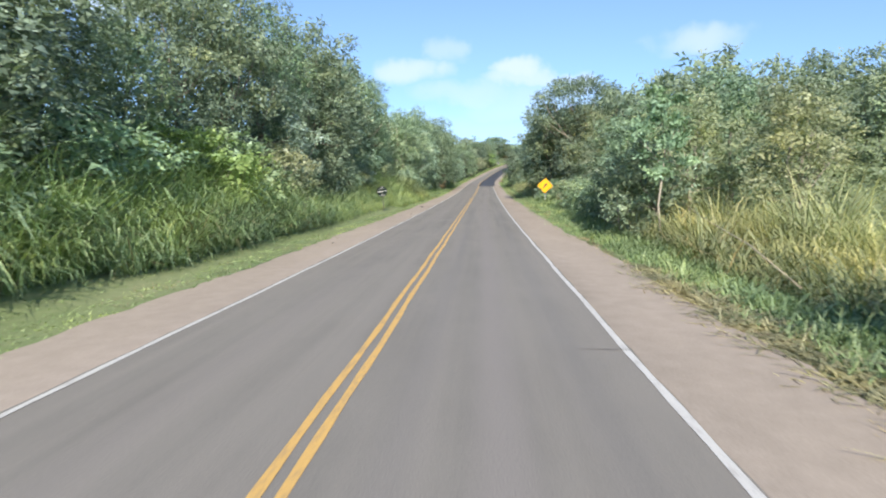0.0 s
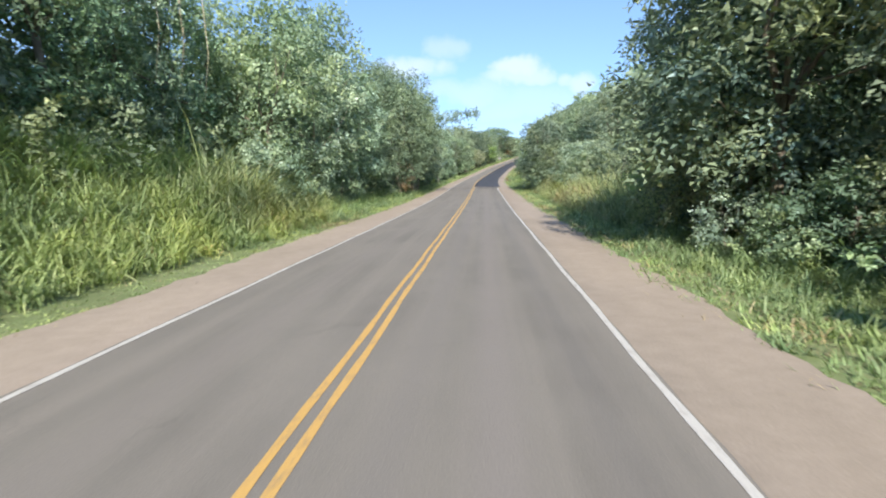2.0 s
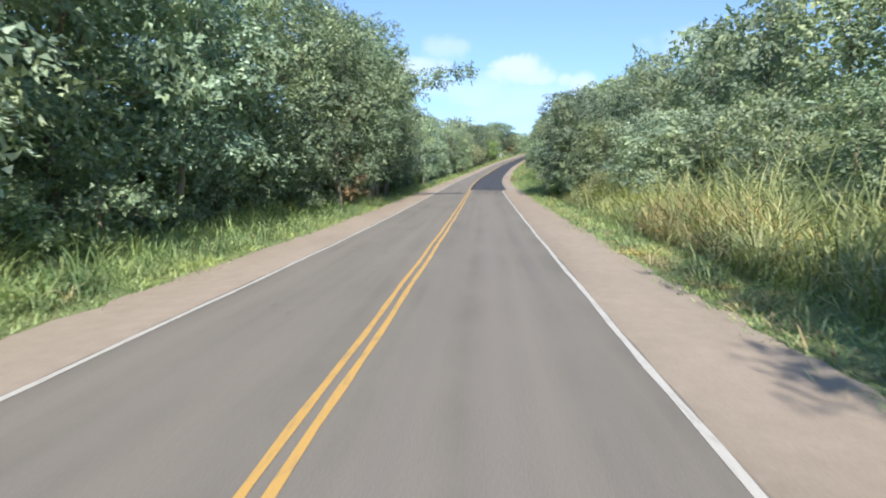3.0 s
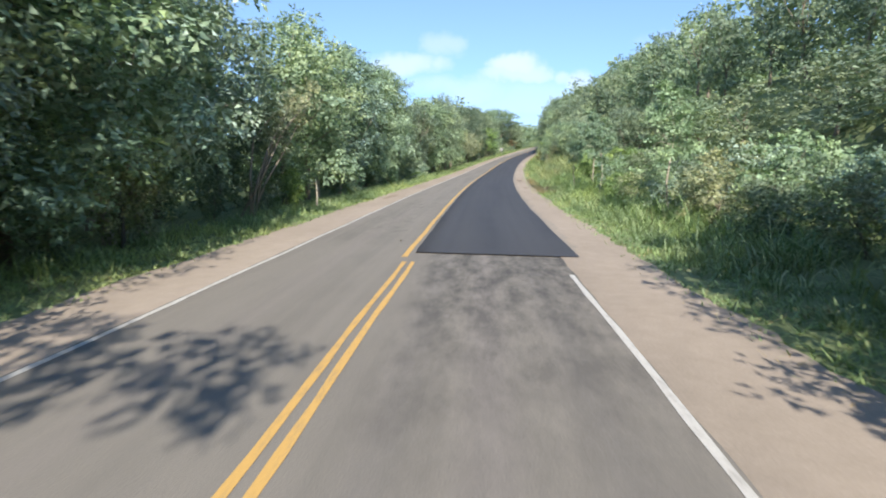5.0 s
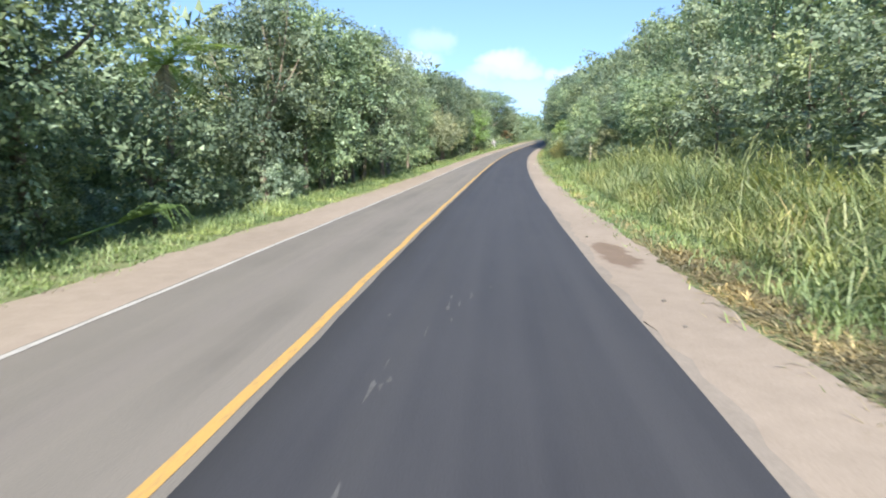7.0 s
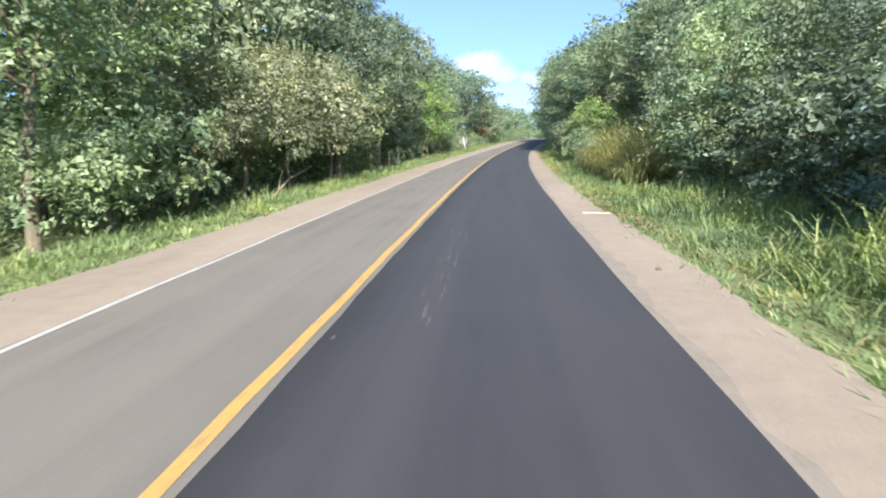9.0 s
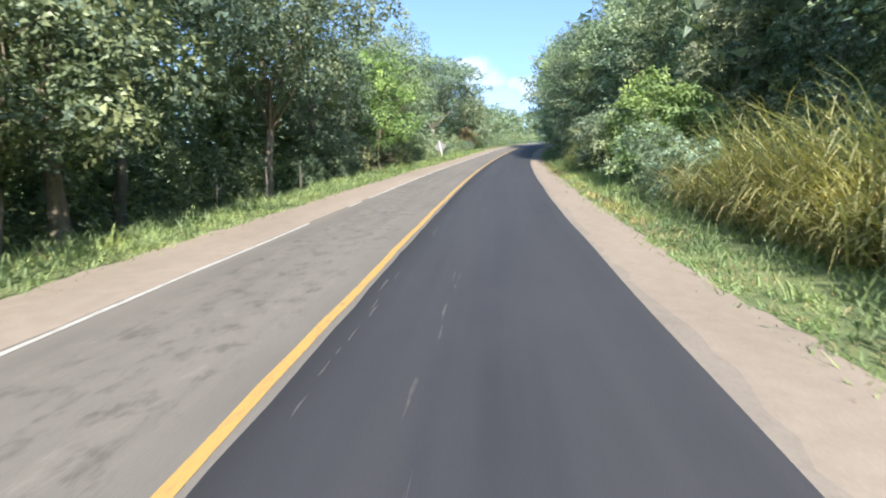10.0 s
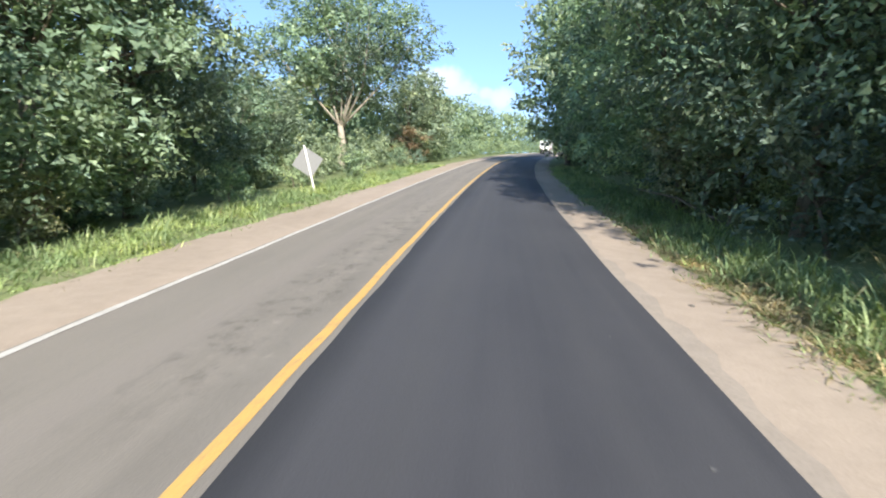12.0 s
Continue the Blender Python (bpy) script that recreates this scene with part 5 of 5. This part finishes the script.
def build_van():
    van = stand("van", 441.0, 2.0, 0, h=-0.04, label="white delivery van far ahead in its lane", category="van")
    bm = bmesh.new()
    prof = [(-2.4, 0.45), (-2.45, 1.2), (-2.4, 2.25), (-2.2, 2.38), (1.0, 2.38), (1.45, 2.2), (2.1, 1.35), (2.55, 1.15), (2.6, 0.5)]
    sides = [[bm.verts.new((x * (0.97 if z > 1.5 else 1.0), y, z)) for y, z in prof] for x in (-0.95, 0.95)]
    bm.faces.new(sides[0])
    bm.faces.new(sides[1][::-1])
    for k in range(len(prof)):
        j = (k + 1) % len(prof)
        bm.faces.new((sides[0][k], sides[1][k], sides[1][j], sides[0][j]))
    bmesh.ops.recalc_face_normals(bm, faces=bm.faces)
    bmesh.ops.bevel(bm, geom=list(bm.edges), offset=0.06, segments=2, affect="EDGES")
    part("body", bm, VAN_WHITE, van)
    for x in (-0.45, 0.45):
        part("rear_window", box_bm(0.74, 0.03, 0.55, (x, -2.455, 1.72), 0.01), GLASS_DARK, van, "dark rear door window")
        part("tail_light", box_bm(0.12, 0.05, 0.42, (x * 1.98, -2.46, 1.05), 0.02), RED_LENS, van, "red tail light")
    part("bumper", box_bm(1.86, 0.16, 0.22, (0, -2.5, 0.5), 0.03), RUBBER, van, "dark plastic bumper")
    part("number_plate", box_bm(0.4, 0.02, 0.13, (0, -2.475, 0.9), 0.004), LITTER, van, "plain pale plate")
    for x in (-0.82, 0.82):
        for y in (-1.5, 1.7):
            w = bmesh.new()
            bmesh.ops.create_cone(w, cap_ends=True, segments=20, radius1=0.34, radius2=0.34, depth=0.22, matrix=Matrix.Translation((x, y, 0.34)) @ Matrix.Rotation(math.pi / 2, 4, "Y"))
            bmesh.ops.bevel(w, geom=[e for e in w.edges if len(e.link_faces) == 2 and e.calc_face_angle(0) > 0.8], offset=0.03, segments=2, affect="EDGES")
            wheel = part("wheel", w, RUBBER, van, "black tyre")
            r = bmesh.new()
            bmesh.ops.create_cone(r, cap_ends=True, segments=16, radius1=0.2, radius2=0.17, depth=0.03, matrix=Matrix.Translation((x + math.copysign(0.12, x), y, 0.34)) @ Matrix.Rotation(math.copysign(math.pi / 2, x), 4, "Y"))
            part("rim", r, GALVANISED, wheel, "grey steel rim")


def tubes_object(name, lines, mat, label, category, group=""):
    """One thing of bent tapered stems; each line is points in (s, o, h) with a radius."""
    V, F = [], []
    for pts, r in lines:
        w = [lay(s, o, land(s, o) + h) for s, o, h in pts]
        v, f = tube(w, [r * (1 - 0.8 * i / (len(w) - 1)) for i in range(len(w))], 6)
        n = len(V)
        V += v
        F += [tuple(i + n for i in q) for q in f]
    origin = np.array([tuple(v) for v in V]).mean(0)
    me = mesh_of(name, np.array([tuple(v) for v in V]) - origin, F, [mat], smooth=True)
    ob = tagged(new(name, me), label, category, group)
    ob.location = origin
    return ob


def stem_tree(s, o, seed, count, height, run, label):
    """Leaning pale stems from one foot with thin sprays of leaves."""
    rg = random.Random(seed)
    thing = tagged(new("tree"), label, "tree", "roadside trees")
    base = lay(s, o, land(s, o))
    thing.matrix_basis = Matrix.LocRotScale(base, Euler((0, 0, heading(s))), None)
    lobes = []
    for k in range(count):
        a = rg.uniform(-0.5, 0.5)
        ends = Vector((rg.uniform(-0.6, 2.4), run * rg.uniform(0.5, 1.1), height * rg.uniform(0.7, 1.0)))
        mid = ends * 0.5 + Vector((rg.uniform(-0.6, 0.6), rg.uniform(-1.0, 0.0), rg.uniform(0.1, 0.8)))
        v, f = tube([(rg.uniform(-0.3, 0.3), rg.uniform(-0.3, 0.3), -0.1), mid * 0.5 + Vector((0.1, -0.25, 0.1)), mid, ends], [0.065, 0.055, 0.04, 0.012], 6)
        stem = new("stem", mesh_of("stem", [tuple(q) for q in v], f, [BARK_STEM], smooth=True))
        stem.parent = thing
        for t in (0.55, 0.75, 0.95):
            p = mid.lerp(ends, t * 2 - 1) if t > 0.5 else mid
            lobes.append((p.x + rg.uniform(-0.4, 0.4), p.y + rg.uniform(-0.4, 0.4), p.z + 0.2, 0.8, 0.8, 0.55))
    lobes = [(x, y, z, 0.5, 0.5, 0.35) for x, y, z, _, _, _ in lobes]
    crown = new("crown", crown_mesh("crown", seed, lobes, 2400, 0.13, LEAF["olive"], 0.1))
    crown.parent = thing


def palm(s, o, height, seed):
    thing = stand("palm_tree", s, o, label="palm tree with arching fronds among the trees", category="palm")
    v, f = tube([(0, 0, -0.3), (0.1, 0, height * 0.5), (0, 0.1, height)], [0.2, 0.14, 0.13], 8)
    t = new("trunk", mesh_of("trunk", [tuple(q) for q in v], f, [BARK], smooth=True))
    t.parent = thing
    rg = random.Random(seed)
    V, F = [], []
    n = 22
    for k in range(n):
        t0, t1 = k / n, (k + 0.85) / n
        for side in (-1, 1):
            L = 0.75 * math.sin(math.pi * (0.12 + 0.85 * t0)) + 0.1
            def at(u):
                return Vector((0, 2.9 * u, 1.0 * u - 2.1 * u * u))
            a, b = at(t0), at(t1)
            tip = at(min(1, t0 + 0.1)) + Vector((side * L, 0.25, -0.35 * L))
            i = len(V)
            V += [tuple(a), tuple(b), tuple(tip)]
            F.append((i, i + 1, i + 2))
    green = mesh_of("frond", V, F, [LEAF["bright"]])
    dry = mesh_of("frond", V, F, [STRAW])
    for k in range(15):
        fr = new("frond", green if k < 11 else dry)
        fr.parent = thing
        tilt = rg.uniform(-10, 45) if k < 11 else rg.uniform(-75, -50)
        fr.matrix_basis = Matrix.Translation((0, 0, height)) @ Matrix.Rotation(k * 2.4, 4, "Z") @ Matrix.Rotation(radians(tilt), 4, "X")
        if k >= 11:
            fr["label"] = "dry hanging frond"


def patch(name, s, o, length, width, mat, label, category, seed, h=0.006, base=None, skew=0.0, n=26):
    """A thin uneven patch lying on the road or shoulder."""
    rg = random.Random(seed)
    ph = [rg.uniform(0, 6.28) for _ in range(4)]
    v = [lay(s, o, (camber(s, np.array(o)) if base is None else base(s, o)) + h)]
    for k in range(n):
        a = 2 * math.pi * k / n
        r = 1 + 0.2 * math.sin(3 * a + ph[0]) + 0.14 * math.sin(5 * a + ph[1]) + 0.09 * math.sin(9 * a + ph[2])
        ds, do = math.cos(a) * length / 2 * r, math.sin(a) * width / 2 * r
        so, oo = s + ds, o + do + skew * ds
        v.append(lay(so, oo, (camber(so, np.array(oo)) if base is None else base(so, oo)) + h))
    f = [(0, 1 + (k + 1) % n, 1 + k) for k in range(n)]
    return tagged(new(name, mesh_of(name, np.array(v), f, [mat])), label, category, "", "structure")


build_curve_sign()
build_disc_back()
build_diamond_back()
build_van()
stem_tree(162.6, -8.7, 3, 5, 6.4, 5.2, "small tree of leaning pale stems with thin olive leaves")
stem_tree(266.0, -9.6, 4, 6, 4.6, 2.4, "small tree of bare pale stems with few leaves")
palm(214.6, -11.6, 6.2, 1)
palm(346.0, -13.2, 10.6, 2)
for s, o, h, mat in ((167.6, -7.0, 1.5, POST_WHITE), (152.6, -8.2, 1.9, POST_DARK), (292.0, -8.0, 1.6, POST_DARK), (296.5, -8.0, 1.5, POST_DARK), (301.0, -8.1, 1.6, POST_DARK)):
    st = tubes_object("fence_post", [([(s, o, -0.3), (s + 0.02, o + 0.03, h * 0.5), (s + 0.05, o - 0.03, h)], 0.075)], BARK_PALE if mat is POST_WHITE else POST_DARK, "weathered upright wooden post in the grass", "post", "posts")
tubes_object("branch", [([(11.8, 7.7, 0.35), (15, 8.1, 0.9), (19, 8.4, 1.35), (23, 8.8, 2.0)], 0.024)], STEM, "long dry stem leaning out of the reeds", "branch")
tubes_object("branch", [([(270.0, -7.6, 0.1), (273, -8.0, 0.7), (276.5, -8.0, 1.2)], 0.05), ([(271.0, -7.8, 0.1), (273, -8.4, 0.9), (274.5, -8.7, 1.5)], 0.035)], STEM, "fallen dry branches at the edge of the trees", "branch")
tubes_object("branch", [([(340, 8.4, 0.2), (342, 7.6, 0.9), (345, 6.8, 1.0)], 0.05)], BARK, "dead branch sticking out of the thicket", "branch")
tubes_object("branch", [([(188.0, 6.6, 0.12), (187.0, 7.4, 0.3), (186.0, 8.4, 0.2)], 0.03)], STEM, "dry stem lying on cut grass", "branch")
frond = [([(204.4, -8.6, 0.25), (205.2, -7.9, 0.55), (206.0, -7.2, 0.75)], 0.035)]
for k in range(9):
    f = k / 8
    frond.append(([(205.4 + 0.6 * f, -7.7 + 0.5 * f, 0.65 + 0.1 * f), (205.8 + 0.5 * f, -7.2 + 0.75 * f, 1.05 - 0.15 * f), (206.1 + 0.3 * math.sin(k), -6.9 + 0.9 * f, 0.35 + 0.1 * math.cos(k))], 0.022))
tubes_object("palm_frond", [(p, r * 1.4) for p, r in frond], LEAF["bright"], "fallen yellow-green palm frond arching over the verge", "frond")
rv = random.Random(9)
for k in range(9):
    s, o, top = 146 + rv.uniform(0, 7), -8.0 + rv.uniform(-1.2, 0.8), rv.uniform(4.5, 7.5)
    tubes_object("vine", [([(s, o, top), (s + rv.uniform(-0.3, 0.3), o + 0.15, top * 0.6), (s + rv.uniform(-0.5, 0.5), o + rv.uniform(-0.2, 0.3), rv.uniform(1.0, 2.2))], 0.02)], STEM, "dry hanging vine under the dark trees", "vine", "vines")
for k in range(4):
    s, o = 79 + rv.uniform(0, 3), -10.6 + rv.uniform(-0.6, 0.4)
    tubes_object("vine", [([(s, o, 8.5), (s + 0.2, o + 0.1, 6.0), (s - 0.1, o, 4.0)], 0.02)], STEM, "pale hanging vine on the trees", "vine", "vines")
plank = tagged(new("plank"), "pale splintered plank lying on the dirt shoulder", "plank")
x, y, z = lay(264.6, 5.15, -0.09)
plank.matrix_basis = Matrix.LocRotScale((x, y, z), Euler((0, 0, heading(264.6) + radians(-14))), None)
part("board", box_bm(0.85, 0.09, 0.03, (0, 0, 0.02), 0.006), WOOD_PALE, plank)


def stones(spots):
    bm = bmesh.new()
    bmesh.ops.create_icosphere(bm, subdivisions=2, radius=1.0)
    for v in bm.verts:
        v.co *= 1 + 0.25 * noise.noise(v.co * 1.7)
    me = bpy.data.meshes.new("stone")
    bm.to_mesh(me)
    bm.free()
    me.materials.append(STONE)
    for k, (s, o, r) in enumerate(spots):
        ob = tagged(new("stone", me), "small loose stone on the dirt shoulder", "stone", "loose stones")
        x, y, z = lay(s, o, -0.02 * abs(o) + 0.004)
        ob.matrix_basis = Matrix.LocRotScale((x, y, z + r * 0.35), Euler((0, 0, k * 1.3)), (r, r * 0.8, r * 0.6))


stones([(57.8, -4.3, 0.14), (153.7, -0.62, 0.045), (95.5, 5.3, 0.06), (183, 4.6, 0.04), (200, 4.7, 0.045), (198.6, 4.6, 0.035), (207, 4.5, 0.05), (256, 4.9, 0.06), (300, 5.0, 0.06), (331, 4.8, 0.05), (24, -4.5, 0.06), (46, -3.9, 0.07)])
patch("crack", 8.1, 3.9, 0.09, 1.7, WORN, "dark crack across the lane's edge", "crack", 1, skew=0.0)
for k, (s, o, ln, w) in enumerate(((35.0, 2.5, 0.9, 0.06), (38.0, 2.5, 0.5, 0.07), (40.5, 2.52, 0.6, 0.06), (43.8, 2.5, 0.5, 0.05), (45.6, 2.48, 0.5, 0.05), (48.5, 2.46, 0.4, 0.04))):
    patch("tar_mark", s, o, ln, w, TAR, "short dark tar mark on the lane", "tar mark", 10 + k, skew=-0.08)


def flecks(name, s0, s1, o0, o1, count, length, width, mat, label, category, seed, h):
    """Scattered small uneven marks of one kind as one thin sheet."""
    rg = random.Random(seed)
    V, F = [], []
    for _ in range(count):
        s, o, ph = rg.uniform(s0, s1), rg.uniform(o0, o1), rg.uniform(0, 6.28)
        ln, w = length * rg.uniform(0.3, 1.3), width * rg.uniform(0.4, 1.3)
        n, i = 11, len(V)
        for k in range(n):
            a = 2 * math.pi * k / n
            r = 1 + 0.3 * math.sin(3 * a + ph) + 0.2 * math.sin(5 * a + 2 * ph)
            ss, oo = s + math.cos(a) * ln / 2 * r, o + math.sin(a) * w / 2 * r
            V.append(lay(ss, oo, camber(ss, np.array(oo)) + h))
        F.append(tuple(range(i, i + n))[::-1])
    return tagged(new(name, mesh_of(name, np.array(V), F, [mat])), label, category, "", "structure")


for k, (s0, s1, o0, o1, n, ln, w) in enumerate(((252, 266, 0.9, 1.3, 26, 0.7, 0.03), (266, 282, 0.2, 0.4, 24, 0.6, 0.03), (284, 306, 0.3, 0.6, 30, 0.6, 0.03), (194, 200, 0.6, 2.0, 12, 0.4, 0.04), (252, 300, 1.2, 1.5, 30, 0.8, 0.03), (160, 330, 0.1, 3.6, 60, 0.14, 0.04))):
    flecks("scuff", s0, s1, o0, o1, n, ln, w, CHALK, "pale chalky scuffs on the fresh asphalt", "scuff", 60 + k, 0.037)
for k, (s0, s1, o0, o1, n, ln, w) in enumerate(((284, 302, -2.9, -0.5, 26, 0.35, 0.08), (328, 346, -1.4, -0.4, 20, 0.35, 0.07), (8, 150, -3.0, 3.2, 40, 0.25, 0.1))):
    flecks("worn_patch", s0, s1, o0, o1, n, ln, w, WORN, "small worn, crumbling spots in the old asphalt", "worn patch", 90 + k, 0.004)
rl = np.random.default_rng(12)
for s0, s1, o0, o1, n in ((183, 205, 5.8, 7.4, 1300), (3, 17, 5.55, 6.3, 420), (262, 274, 5.9, 6.7, 160), (94, 104, 6.0, 7.4, 110), (84, 90, -6.4, -5.5, 120), (314, 344, 5.5, 6.4, 420), (330, 334, 6.0, 7.0, 90)):
    s, o, k = clumps(rl, n, 8, s0, s1, o0, o1, 0.18)
    tussocks(rl, (s[::4], o[::4]), 0.55, 0.024, "cut_grass", STRAW, "cut dry grass lying on the verge", 6, 0.3)
for s0, s1, o0, o1, n in ((2, 26, 5.25, 6.05, 1200), (182, 191, 5.6, 7.6, 900), (190, 207, 5.4, 6.5, 900), (314, 346, 5.35, 6.0, 420)):
    tussocks(rl, (rl.uniform(s0, s1, n), rl.uniform(o0, o1, n)), 0.25, 0.026, "cut_grass", DEAD, "brown dead grass litter at the edge of the dirt", 7, 0.22)
for s0, s1, n in ((30, 130, 420), (190, 300, 480), (286, 352, 300)):
    tussocks(rl, (rl.uniform(s0, s1, n), 5.85 + np.abs(rl.normal(size=n)) * 0.55), 0.42, 0.024, "dry_grass", STRAW, "dry straw-coloured tufts at the edge of the verge", 6, 0.75)
